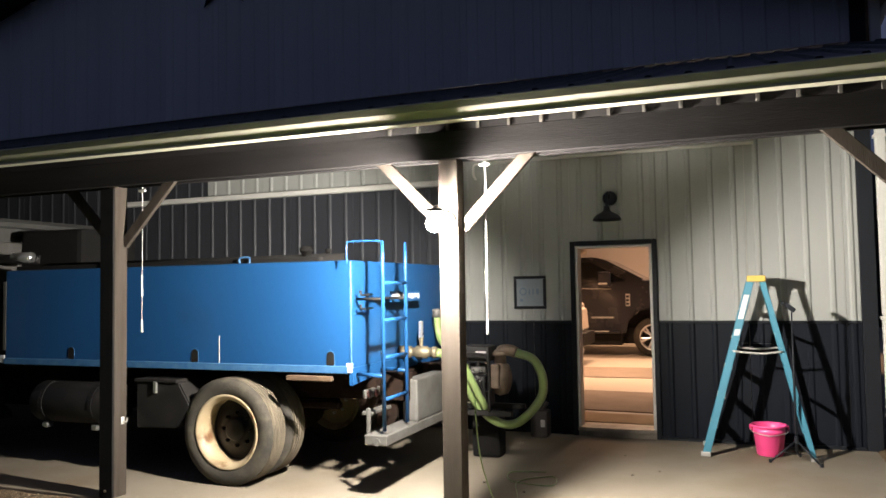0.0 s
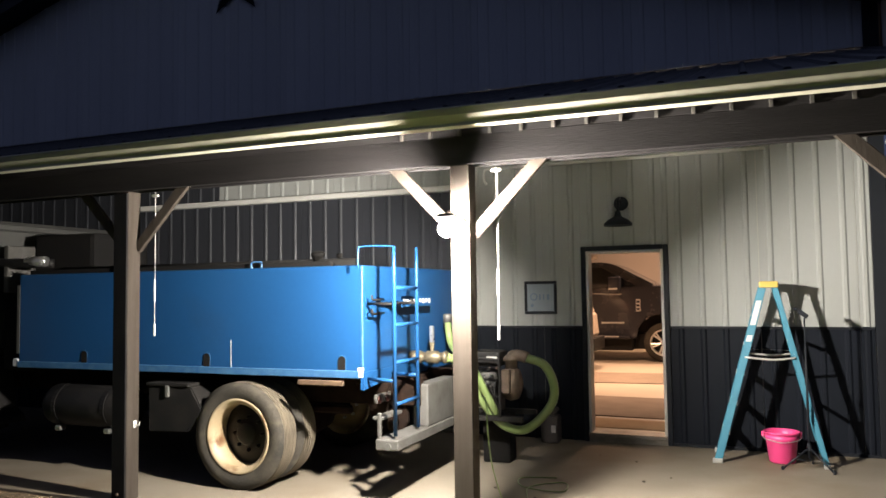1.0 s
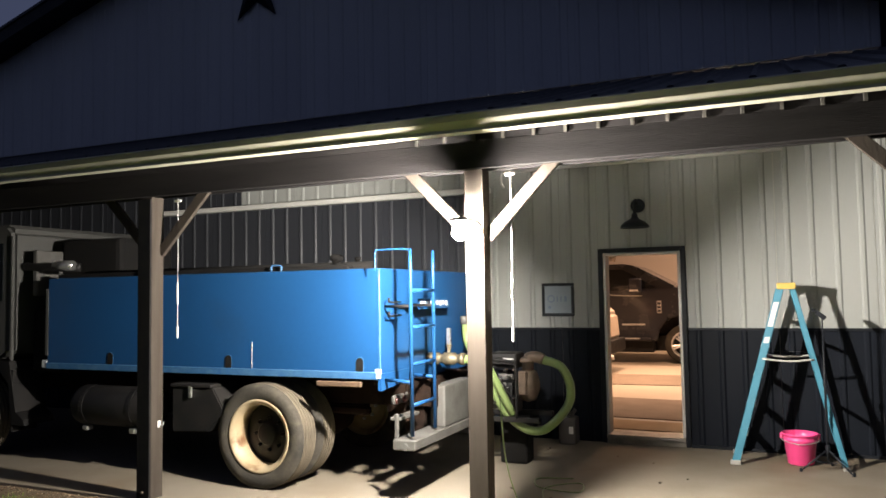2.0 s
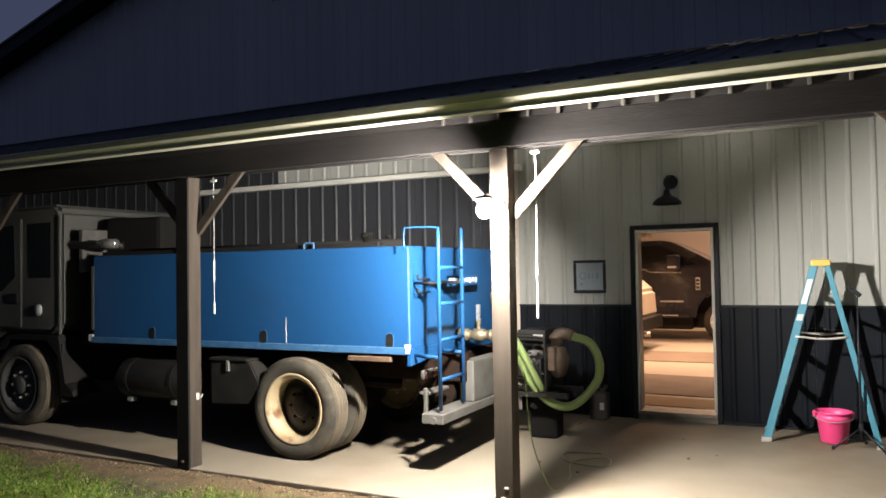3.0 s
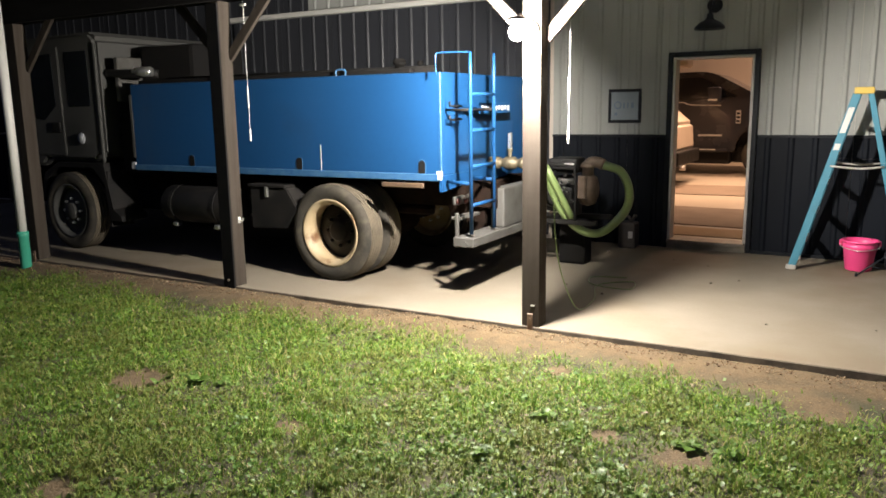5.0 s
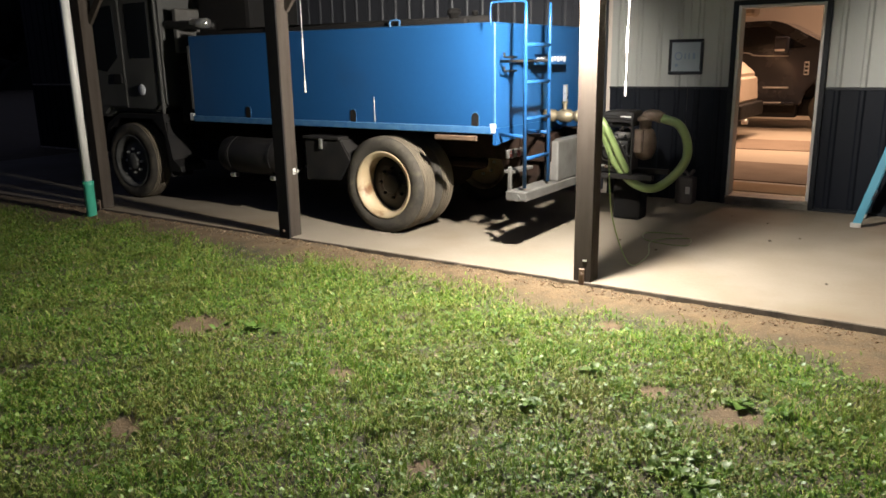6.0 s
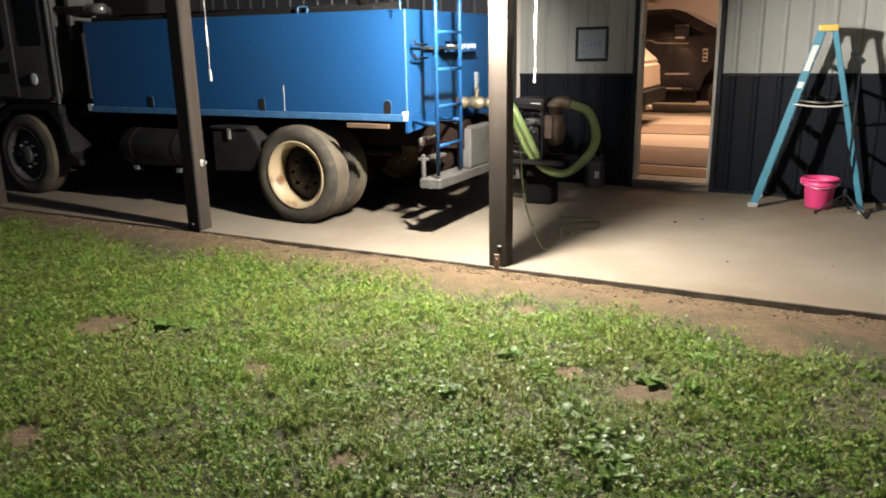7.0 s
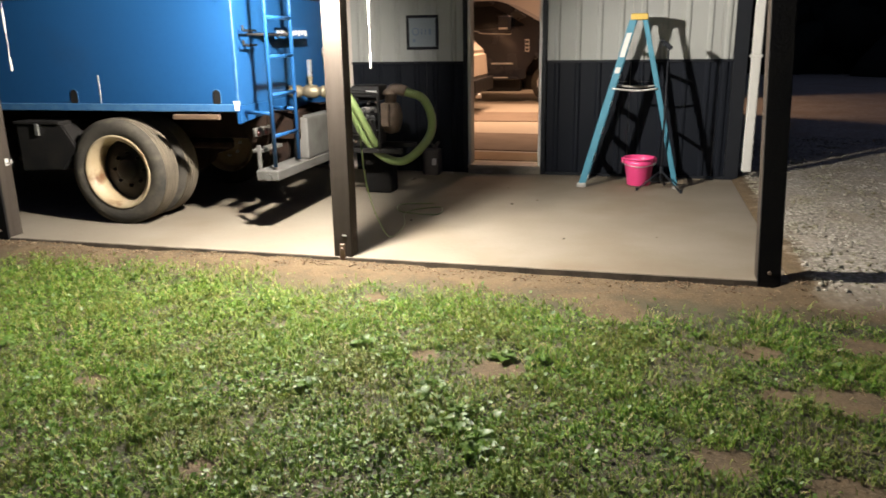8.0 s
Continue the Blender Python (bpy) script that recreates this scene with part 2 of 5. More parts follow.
# shop interior, with two open overhead doorways in its east wall
bm = box(WALL_R - 0.16, WALL_R - 0.01, 0.16, 7.6, -0.2, 4.6)
box(WALL_R - 0.16, WALL_R - 0.01, 10.3, 15.0, -0.2, 4.6, bm=bm)
box(WALL_R - 0.16, WALL_R - 0.01, 20.0, 24.0, -0.2, 4.6, bm=bm)
box(WALL_R - 0.16, WALL_R - 0.01, 7.6, 10.3, 4.1, 4.6, bm=bm)
box(WALL_R - 0.16, WALL_R - 0.01, 15.0, 20.0, 4.1, 4.6, bm=bm)
wall_piece("wall_east", bm, M_DARK, "dark metal side wall with two open overhead doorways", "wall")
wall_piece("wall_north", box(WALL_L, WALL_R - 0.01, 13.0, 13.15, -0.2, 4.6), M_SHOPWALL, "warm-lit shop back wall", "wall")
wall_piece("wall_west", box(WALL_L, WALL_L + 0.15, 0.16, 13.0, -0.2, 4.6), M_SHOPWALL, "shop side wall", "wall")
wall_piece("ceiling", box(WALL_L, WALL_R - 0.16, 0.16, 13.0, 4.45, 4.6), M_SHOPWALL, "shop ceiling", "ceiling")
wall_piece("floor", box(WALL_L, WALL_R - 0.01, 0.16, 24.0, -0.15, FLOOR_IN), M_SHOPFLOOR, "smooth concrete shop floor", "floor")

# door frame
door = tagged(new("door_1"), "open doorway with dark trim and a white inner frame", "doorway", kind="structure")
part("casing", box(0.0, 0.052, -0.035, 0.02, 0.0, 2.18, 0.005), M_BLACKTRIM, door)
part("casing", box(0.903, 0.955, -0.035, 0.02, 0.0, 2.18, 0.005), M_BLACKTRIM, door)
part("casing", box(0.054, 0.901, -0.034, 0.02, 2.13, 2.18, 0.005), M_BLACKTRIM, door)
part("jamb", box(0.053, 0.085, -0.02, 0.17, 0.1, 2.128, 0.004), M_WHITE, door, "white painted jamb")
part("jamb", box(0.87, 0.902, -0.02, 0.17, 0.1, 2.128, 0.004), M_WHITE, door, "white painted jamb")
part("jamb", box(0.087, 0.868, -0.019, 0.17, 2.1, 2.127, 0.004), M_WHITE, door, "white painted head")
M_SILL = mat("worn_sill", (0.3, 0.27, 0.22), 0.5, 0.2, (0.17, 0.15, 0.12), 8, 0.7)
part("sill", box(0.054, 0.901, -0.07, 0.17, 0.06, 0.102, 0.006), M_SILL, door, "worn metal sill")
part("sill_riser", box(0.054, 0.901, -0.03, 0.013, 0.0, 0.058, 0.003), M_SILL, door)

# sliding door behind the truck
slide = tagged(new("door_2"), "slate metal sliding barn door under a white track cover", "sliding door", kind="structure")
x = SL_X0
while x < SL_X1 - 0.03:
    w = min(PW, SL_X1 - x)
    ob = part("panel", ribbed(w, 0.06, 2.9, n=max(1, round(w / RIB))), M_SLIDE, slide)
    ob.location = (x, -0.075, 0)
    x += w
part("track_cover", box(SL_X0 - 0.3, SL_X1 + 0.1, -0.14, -0.02, 2.905, 2.975, 0.01), M_WHITE, slide, "white track cover")

# lean-to
SLAB_Y = -3.70
SLAB_R = 3.0
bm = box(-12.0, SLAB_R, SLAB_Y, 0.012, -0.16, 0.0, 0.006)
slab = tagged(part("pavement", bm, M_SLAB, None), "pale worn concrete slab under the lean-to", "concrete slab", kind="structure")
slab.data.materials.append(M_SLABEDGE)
# front edge recoloured: its dirt and the shadow along it in one tone
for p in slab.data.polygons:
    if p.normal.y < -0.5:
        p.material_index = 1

P_W = 0.14
POSTS = (-6.16, -3.14, -0.089, 2.86)
Y_P = -3.69


def build_post():
    root = thing("post", "weathered square timber post of the lean-to", "post", (0, 0, 0), group="lean-to posts")
    part("shaft", box(-P_W / 2, P_W / 2, 0, P_W, -0.14, 2.58, 0.008, seg=2), M_POST, root)
    part("bracket", box(-0.022, 0.022, -0.016, 0.0, -0.1, 0.1, 0.004), M_STEEL, root, "rusty steel post bracket")
    part("bolt", lathe([(0.0, -0.03), (0.012, -0.03), (0.012, -0.016)], "y", (0, 0, 0.06), 8), M_STEEL, root)
    return root


M_STEEL = mat("rusty_steel", (0.241, 0.185, 0.142), 0.6, 0.7, (0.142, 0.0852, 0.0568), 12, 0.7)
post = build_post()
post.matrix_basis = Matrix.Translation((POSTS[0], Y_P, 0))
for px in POSTS[1:] + (-9.2, -12.2):
    lean = Matrix.Rotation(math.radians(-2.4 if px == POSTS[3] else 0), 4, "Y")
    made = copy_thing(post, Matrix.Translation((px, Y_P, 0)) @ lean)
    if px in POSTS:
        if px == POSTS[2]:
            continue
        # black board added to stand for the unlit front of the post
        part("face_board", box(-P_W / 2, P_W / 2, -0.02, -0.001, -0.12, 2.56, 0.003), M_POSTFACE, made, "black board darkening the shaded post face")


def brace(x0, x1, y=-3.575, z0=2.12, z1=2.625):
    d = Vector((x1 - x0, 0, z1 - z0))
    L = d.length
    bm = box(-0.03, L + 0.04, -0.019, 0.019, -0.045, 0.04, 0.004)
    turn(bm, Matrix.Translation((x0, y, z0)) @ Matrix.Rotation(-math.atan2(d.z, d.x), 4, "Y"))
    ob = part("knee_brace", bm, M_POST, None)
    return tagged(ob, "weathered timber knee brace between post and beam", "brace", "knee braces")


for px in POSTS + (-9.2,):
    if px != POSTS[3]:
        brace(px + P_W / 2 + 0.01, px + P_W / 2 + 0.5)
    brace(px - P_W / 2 - 0.01, px - P_W / 2 - 0.5)

wall_piece("beam_1", box(-13.0, 3.1, -3.735, -3.693, 2.575, 2.772, 0.004), M_BEAM, "dark timber header beam", "beam")
wall_piece("beam_2", box(-13.0, 3.1, -3.548, -3.505, 2.585, 2.95, 0.004), M_BEAM, "dark timber header beam", "beam")

# lean-to roof: ribbed sheets on rafters and purlins
M_DULL = mat("dull_closure_metal", (0.0994, 0.0937, 0.0824), 0.7, 0.0, (0.0568, 0.054, 0.0483), 8, 0.7, spec=0.1)
R0, R1 = Vector((0, -4.02, 2.905)), Vector((0, -0.005, 4.09))
slope = (R1 - R0)
SL = slope.length
ang = math.atan2(slope.z, slope.y)
roof = tagged(new("roof_lean_to"), "dark ribbed metal lean-to roof", "roof", kind="structure")
sheet = mesh_of("roof_sheet", ribbed(PW, 0, SL, rib=0.02, thick=0.004), M_ROOFTOP)
x = -13.2
while x < 3.2:
    ob = new("roof_sheet", sheet)
    ob.parent = roof
    ob.matrix_basis = Matrix.Translation((x, R0.y, R0.z)) @ Matrix.Rotation(ang - math.pi / 2, 4, "X")
    x += PW
under_bm = bmesh.new()
x = -13.2
while x < 3.2:
    box(x + 0.01, x + RIB - 0.075, 0, SL - 0.05, -0.012, -0.008, bm=under_bm)
    box(x + RIB - 0.07, x + RIB - 0.005, 0, SL - 0.05, -0.03, -0.012, bm=under_bm)
    x += RIB
box(-13.2, 3.2, 0, SL - 0.03, -0.0075, -0.001, bm=under_bm)
turn(under_bm, Matrix.Translation(R0) @ Matrix.Rotation(ang, 4, "X"))
part("roof_lining", under_bm, M_ROOFUNDER, roof, "white metal underside of the roof")
x = -12.2
while x < 3.2:
    bm = box(x - 0.019, x + 0.019, 0.53, SL - 0.1, -0.22, -0.032)
    turn(bm, Matrix.Translation(R0) @ Matrix.Rotation(ang, 4, "X"))
    part("rafter", bm, M_BEAM, roof)
    x += 1.525
x = -0.6
while x < 3.1:
    part("closure_strip", box(x, x + 0.024, -3.572, -3.549, 2.79, 2.86, 0.003), M_DULL, roof)
    x += RIB
# gutter: front with a rolled lip, bottom and back
gl = [(-4.06, 2.77), (-4.055, 2.79), (-4.085, 2.84), (-4.095, 2.885), (-4.08, 2.895), (-4.075, 2.885), (-4.07, 2.845), (-4.04, 2.795), (-4.04, 2.785), (-3.975, 2.785), (-3.975, 2.88), (-3.965, 2.88), (-3.965, 2.77)]
wall_piece("gutter", prism([(y, z) for y, z in gl], "x", -13.2, 3.15), M_GUTTER, "cream painted metal eave gutter", "gutter")
wall_piece("fascia", box(-13.2, 3.15, -3.96, -3.925, 2.785, 2.885, 0.003), M_BLACKTRIM, "dark fascia board", "fascia")

# white conduit under the roof
cd = thing("conduit", "white conduit run along the wall top", "conduit", (0, 0, 0))
part("pipe", tube([(-1.05, -0.06, 3.15), (1.97, -0.06, 3.155)], 0.022, 8), M_WHITE, cd, smooth=True)
part("elbow", tube(bend([(-1.05, -0.06, 3.15), (-1.12, -0.06, 3.13), (-1.13, -0.06, 3.02), (-1.1, -0.06, 2.96)], 5), 0.014, 8), M_WHITE, cd, smooth=True)

# ---- ground ----
def ground_z(x, y):
    z = -0.09 + 0.02 * noise.noise((x * 0.7, y * 0.7, 0)) + 0.008 * noise.noise((x * 3.1, y * 3.1, 4))
    if x > 2.9 and y > -3.9:
        z += 0.075 * min(1, (x - 2.9) / 0.15) * min(1, (y + 3.9) / 0.2)
    if y > -4.3:
        k = min(1, (y + 4.3) / 0.45)
        z += k * (0.06 - 0.02 * max(0, min(1, (x + 0.2) / 2.2)))
        z += k * (0.014 * noise.noise((x * 6.3, y * 6.3, 2)) + 0.008 * noise.noise((x * 15.0, y * 15.0, 7)))
    if y < -4.4:
        z -= min(0.05, (-4.4 - y) * 0.02)
    return z


def terrain():
    def steps(edges):
        out = []
        for a, b, h in edges:
            n = max(1, round((b - a) / h))
            out += [a + (b - a) * i / n for i in range(n)]
        return out + [edges[-1][1]]
    xs = steps([(-600, -60, 90), (-60, -14, 6), (-14, 9, 0.12), (9, 60, 3), (60, 600, 90)])
    ys = steps([(-600, -40, 80), (-40, -9.5, 4), (-9.5, -3.0, 0.1), (-3.0, 8, 0.5), (8, 60, 4), (60, 600, 90)])
    nx = len(xs)
    verts = [(x, y, ground_z(x, y) if abs(x) < 40 and y > -30 and y < 40 else -0.12) for y in ys for x in xs]
    faces = [(j * nx + i, j * nx + i + 1, (j + 1) * nx + i + 1, (j + 1) * nx + i) for j in range(len(ys) - 1) for i in range(nx - 1)]
    # keep the sheet under slab and shop
    verts = [(x, y, -0.3) if (-11.9 < x < 2.95 and y > -3.55) else (x, y, z) for x, y, z in verts]
    me = bpy.data.meshes.new("ground")
    me.from_pydata(verts, [], faces)
    for p in me.polygons:
        p.use_smooth = True
    return me

PATCHES = [(-2.05, -5.63, 0.25), (1.34, -5.17, 0.15), (0.92, -5.08, 0.09), (3.0, -5.18, 0.19), (2.68, -4.72, 0.13), (2.71, -5.19, 0.1), (2.4, -5.83, 0.14), (2.85, -6.0, 0.18), (3.26, -4.5, 0.16), (-0.66, -5.75, 0.1), (0.34, -6.35, 0.1), (4.2, -5.6, 0.3), (0.37, -4.3, 0.1), (-1.2, -6.8, 0.12), (1.9, -4.25, 0.2)]


def ground_material():
    m = bpy.data.materials.new("lawn_soil_and_gravel")
    m.use_nodes = True
    nt = m.node_tree
    n, l = nt.nodes, nt.links
    b = n["Principled BSDF"]
    b.inputs["Roughness"].default_value = 0.95
    tc = n.new("ShaderNodeTexCoord")

    def nz(s, det=6.0):
        t = n.new("ShaderNodeTexNoise")
        t.inputs["Scale"].default_value = s
        t.inputs["Detail"].default_value = det
        l.new(tc.outputs["Object"], t.inputs["Vector"])
        return t

    def mixc(f, a, c):
        x = n.new("ShaderNodeMix")
        x.data_type = "RGBA"
        for sock, val in ((0, f), (6, a), (7, c)):
            if isinstance(val, tuple):
                x.inputs[sock].default_value = (*val, 1)
            else:
                l.new(val, x.inputs[sock])
        return x.outputs[2]

    def rng(v, lo, hi):
        r = n.new("ShaderNodeMapRange")
        r.inputs[1].default_value, r.inputs[2].default_value = lo, hi
        l.new(v, r.inputs[0])
        return r.outputs[0]
    sep = n.new("ShaderNodeSeparateXYZ")
    l.new(tc.outputs["Object"], sep.inputs[0])
    big, mid, fine = nz(1.3), nz(9.0), nz(70.0)
    soil = mixc(rng(mid.outputs[0], 0.35, 0.65), (0.056, 0.0364, 0.0154), (0.101, 0.0672, 0.0308))
    soil = mixc(rng(fine.outputs[0], 0.5, 0.75), soil, (0.14, 0.101, 0.056))
    turf = mixc(rng(mid.outputs[0], 0.35, 0.65), (0.03, 0.032, 0.013), (0.066, 0.052, 0.027))
    # bare strip along the slab
    wob = n.new("ShaderNodeMath")
    wob.operation = "MULTIPLY_ADD"
    wob.inputs[1].default_value = 0.5
    l.new(big.outputs[0], wob.inputs[0])
    l.new(sep.outputs["Y"], wob.inputs[2])
    col = mixc(rng(wob.outputs[0], -3.98, -3.72), turf, soil)
    for px, py, pr in PATCHES:
        dist = n.new("ShaderNodeVectorMath")
        dist.operation = "DISTANCE"
        dist.inputs[1].default_value = (px, py, -0.12)
        l.new(tc.outputs["Object"], dist.inputs[0])
        ad = n.new("ShaderNodeMath")
        ad.operation = "MULTIPLY_ADD"
        ad.inputs[1].default_value = 0.5 * pr
        l.new(mid.outputs[0], ad.inputs[0])
        l.new(dist.outputs["Value"], ad.inputs[2])
        col = mixc(rng(ad.outputs[0], pr * 1.05, pr * 1.35), soil, col)
    # gravel yard
    vor = n.new("ShaderNodeTexVoronoi")
    vor.inputs["Scale"].default_value = 26.0
    l.new(tc.outputs["Object"], vor.inputs["Vector"])
    grav = mixc(rng(vor.outputs["Distance"], 0.1, 0.6), (0.504, 0.462, 0.392), (0.252, 0.224, 0.182))
    grav = mixc(rng(big.outputs[0], 0.45, 0.7), grav, (0.266, 0.224, 0.168))
    wx = n.new("ShaderNodeMath")
    wx.operation = "MULTIPLY_ADD"
    wx.inputs[1].default_value = 0.5
    l.new(mid.outputs[0], wx.inputs[0])
    l.new(sep.outputs["X"], wx.inputs[2])
    gx = rng(wx.outputs[0], 3.35, 3.5)
    gy = rng(wob.outputs[0], -3.75, -3.4)
    mul = n.new("ShaderNodeMath")
    mul.operation = "MULTIPLY"
    l.new(gx, mul.inputs[0])
    l.new(gy, mul.inputs[1])
    col = mixc(mul.outputs[0], col, grav)
    l.new(col, b.inputs["Base Color"])
    bp = n.new("ShaderNodeBump")
    bp.inputs["Strength"].default_value = 0.35
    bp.inputs["Distance"].default_value = 0.02
    hsum = n.new("ShaderNodeMath")
    l.new(mid.outputs[0], hsum.inputs[0])
    l.new(fine.outputs[0], hsum.inputs[1])
    l.new(hsum.outputs[0], bp.inputs["Height"])
    l.new(bp.outputs[0], b.inputs["Normal"])
    return m


gme = terrain()
gme.materials.append(ground_material())
ground = tagged(new("ground", gme), "lawn with a bare dirt strip beside the slab and a gravel yard", "ground", kind="structure")

# ---- lamp on the post ----
lamp = thing("wall_lamp", "glowing white LED lamp fixed to the timber post", "lamp", (-0.105, -3.69, 2.115))
M_LAMPBODY = mat("dark_lamp_metal", (0.04, 0.04, 0.042), 0.4, 0.6)
# white disc behind the globe, added to widen the lamp's visible glow
part("mount", lathe([(0.0, -0.07), (0.035, -0.068), (0.058, -0.05), (0.066, -0.02), (0.066, 0.0)], "y", (0.01, 0, 0.03), 28), M_WHITE, lamp, smooth=True)
part("arm", tube(bend([(0.0, -0.05, 0.07), (0.0, -0.12, 0.11), (0.0, -0.19, 0.115), (0.0, -0.22, 0.1)], 4), 0.012, 8), M_LAMPBODY, lamp, smooth=True)
hood_bm = lathe([(0.015, 0.106), (0.045, 0.102), (0.068, 0.09), (0.078, 0.076), (0.075, 0.076), (0.064, 0.084), (0.0, 0.09)], "z", (0.0, -0.22, 0.0), 28)
part("hood", hood_bm, M_LAMPBODY, lamp, "small dark lamp cap", smooth=True)
LR = 0.055
prof = [(max(1e-6, LR * math.sin(a)), -LR * math.cos(a)) for a in [math.pi * k / 12 for k in range(13)]]
M_GLOW = glow("lamp_glow", (1.0, 0.93, 0.85), LAMP_WATTS / (math.pi * 4 * math.pi * LR * LR))
part("globe", lathe(prof, "z", (0.0, -0.22, 0.0), 20), M_GLOW, lamp, "glowing frosted globe", smooth=True)

# ---- shop lights ----
M_SHOPGLOW = glow("shop_tube_glow", (1.0, 0.62, 0.35), 3.0)
for lx, ly in ((0.6, 9.2), (-0.4, 5.2)):
    f = thing("ceiling_light", "warm glowing shop ceiling light", "ceiling light", (lx, ly, 4.4), group="shop lights")
    part("housing", box(-0.6, 0.6, -0.12, 0.12, 0.0, 0.05, 0.01), M_WHITE, f)
    part("diffuser", box(-0.57, 0.57, -0.09, 0.09, -0.035, -0.002, 0.01), M_SHOPGLOW, f)
    ob = lamp_light("shop_light", Matrix.Translation((lx, ly, 4.34)), SHOP_WATTS, (1.0, 0.6, 0.38), 1.1, 0.2)
    if ly < 8:
        ob.data.spread = math.radians(108)
    else:
        ob.data.energy = 1.6 * SHOP_WATTS

# ---- tank truck ----
M_BLUE = mat("blue_tank_paint", (0.00915, 0.0512, 0.141), 0.38, 0.0, (0.00707, 0.0423, 0.12), 0.8, 0.7, 25, 0.04, stain=(0.0123, 0.0389, 0.0915), stain_scale=1.4, stain_lo=0.6, stain_hi=0.9, coat=0.05, spec=0.25)
M_BLUEEDGE = mat("worn_blue_edge", (0.0432, 0.108, 0.198), 0.45, 0.0, (0.018, 0.072, 0.173), 14, 0.9, 60, 0.1, spec=0.25)
# white cab paint set near black: the dim light there is in its colour
M_CABWHITE = mat("white_cab_paint_darkened", (0.0638, 0.0638, 0.06), 0.45, 0.0, (0.045, 0.045, 0.042), 2, 0.6, 40, 0.04, spec=0.12)
M_BLACK = mat("dusty_black_metal", (0.00741, 0.00741, 0.00774), 0.55, 0.0, (0.0166, 0.0148, 0.0129), 6, 0.7, 60, 0.15, spec=0.2)
M_RUST = mat("rusty_chassis_steel", (0.0156, 0.00878, 0.00585), 0.85, 0.2, (0.00626, 0.00459, 0.00376), 7, 0.8, 60, 0.4, spec=0.1)
M_TYRE = mat("dusty_tyre_rubber", (0.0341, 0.0318, 0.0273), 0.85, 0.0, (0.0727, 0.0636, 0.05), 4, 0.7, 50, 0.3, spec=0.12, stain=(0.085, 0.075, 0.056), stain_scale=7, stain_lo=0.5, stain_hi=0.75)
M_RIM = mat("cream_rusted_rim", (0.329, 0.267, 0.17), 0.55, 0.1, (0.267, 0.192, 0.101), 5, 0.7, 50, 0.2, stain=(0.117, 0.0532, 0.0186), stain_scale=4, stain_lo=0.55, stain_hi=0.68)
M_RUSTBAR = mat("brown_rusted_bar", (0.09, 0.055, 0.03), 0.8, 0.1, (0.05, 0.03, 0.018), 12, 0.8, 60, 0.3)
M_TREAD = mat("dusty_tan_tread", (0.105, 0.088, 0.064), 0.9, 0.0, (0.066, 0.056, 0.042), 5, 0.8, 60, 0.3, spec=0.1)
M_HUB = mat("greasy_dark_hub", (0.00935, 0.00814, 0.00688), 0.5, 0.4, (0.0188, 0.0125, 0.00781), 10, 0.7)
M_STEELGREY = mat("weathered_grey_steel", (0.0923, 0.09, 0.0831), 0.6, 0.4, (0.0601, 0.0554, 0.0484), 6, 0.8, 50, 0.2, stain=(0.0923, 0.0415, 0.0162), stain_scale=4, stain_lo=0.66, stain_hi=0.74)
M_ALLOY = mat("polished_alloy", (0.6, 0.6, 0.58), 0.3, 0.9, (0.4, 0.4, 0.38), 6, 0.5)
M_BRASS = mat("dull_brass", (0.149, 0.128, 0.085), 0.5, 0.6, (0.0885, 0.071, 0.0426), 20, 0.7)
M_HOSE = mat("green_suction_hose", (0.17, 0.234, 0.0852), 0.35, 0.0, (0.135, 0.185, 0.0639), 5, 0.6, 60, 0.1)
M_GLASS = mat("dark_cab_glass", (0.01, 0.012, 0.014), 0.08, 0.0, bump=0)
M_CHALK = mat("pale_scuff_paint", (0.426, 0.44, 0.426), 0.6)
M_REFLECT = mat("pale_marker_lens", (0.426, 0.44, 0.461), 0.2)

M_MATTBLACK = mat("matt_black", (0.0071, 0.0071, 0.0071), 0.9, 0.0, (0.0114, 0.00994, 0.00852), 6, 0.6, 50, 0.2, spec=0.1)
truck = thing("tank_truck", "blue tank truck with a white cab parked under the lean-to", "truck", (-4.0, -1.8, 0))
TY0, TY1 = -2.95, -0.62
TX0, TX1 = -5.24, -1.255
TZ0, TZ1 = 1.0, 1.93


# body and tank are scaled about the camera's place to fit its view
SET_AT = Vector((1.98, -8.72, 1.66))
BODY_SET = Matrix.Translation(SET_AT) @ Matrix.Scale(0.96, 4) @ Matrix.Translation(-SET_AT)
TANK_SET = Matrix.Translation(SET_AT) @ Matrix.Scale(0.986, 4) @ Matrix.Translation(-SET_AT)
ON_AXLES = Matrix.Identity(4)


def tp(name, bm, material, label="", smooth=False, parent=None, fit=BODY_SET):
    """A truck part; fit scales body parts about the camera to suit its view."""
    turn(bm, fit)
    base = parent or truck
    p = base
    off = Vector((0, 0, 0))
    while p:
        off += p.location
        p = p.parent
    turn(bm, Matrix.Translation(-off))
    return part(name, bm, material, base, label, smooth)


# tank: long box, flange, corner bars; black ovals stand for the shaded slots
bm = box(TX0, TX1, TY0, TY1, TZ0 + 0.02, TZ1, 0.018, seg=2)
tank = tp("tank", bm, M_BLUE, "long blue steel tank body", fit=TANK_SET)
tp("flange", box(TX0, TX1 - 0.03, TY0 - 0.016, TY0 + 0.03, TZ0 - 0.02, TZ0 + 0.045, 0.006), M_BLUEEDGE, "scuffed lower flange", parent=tank, fit=TANK_SET)
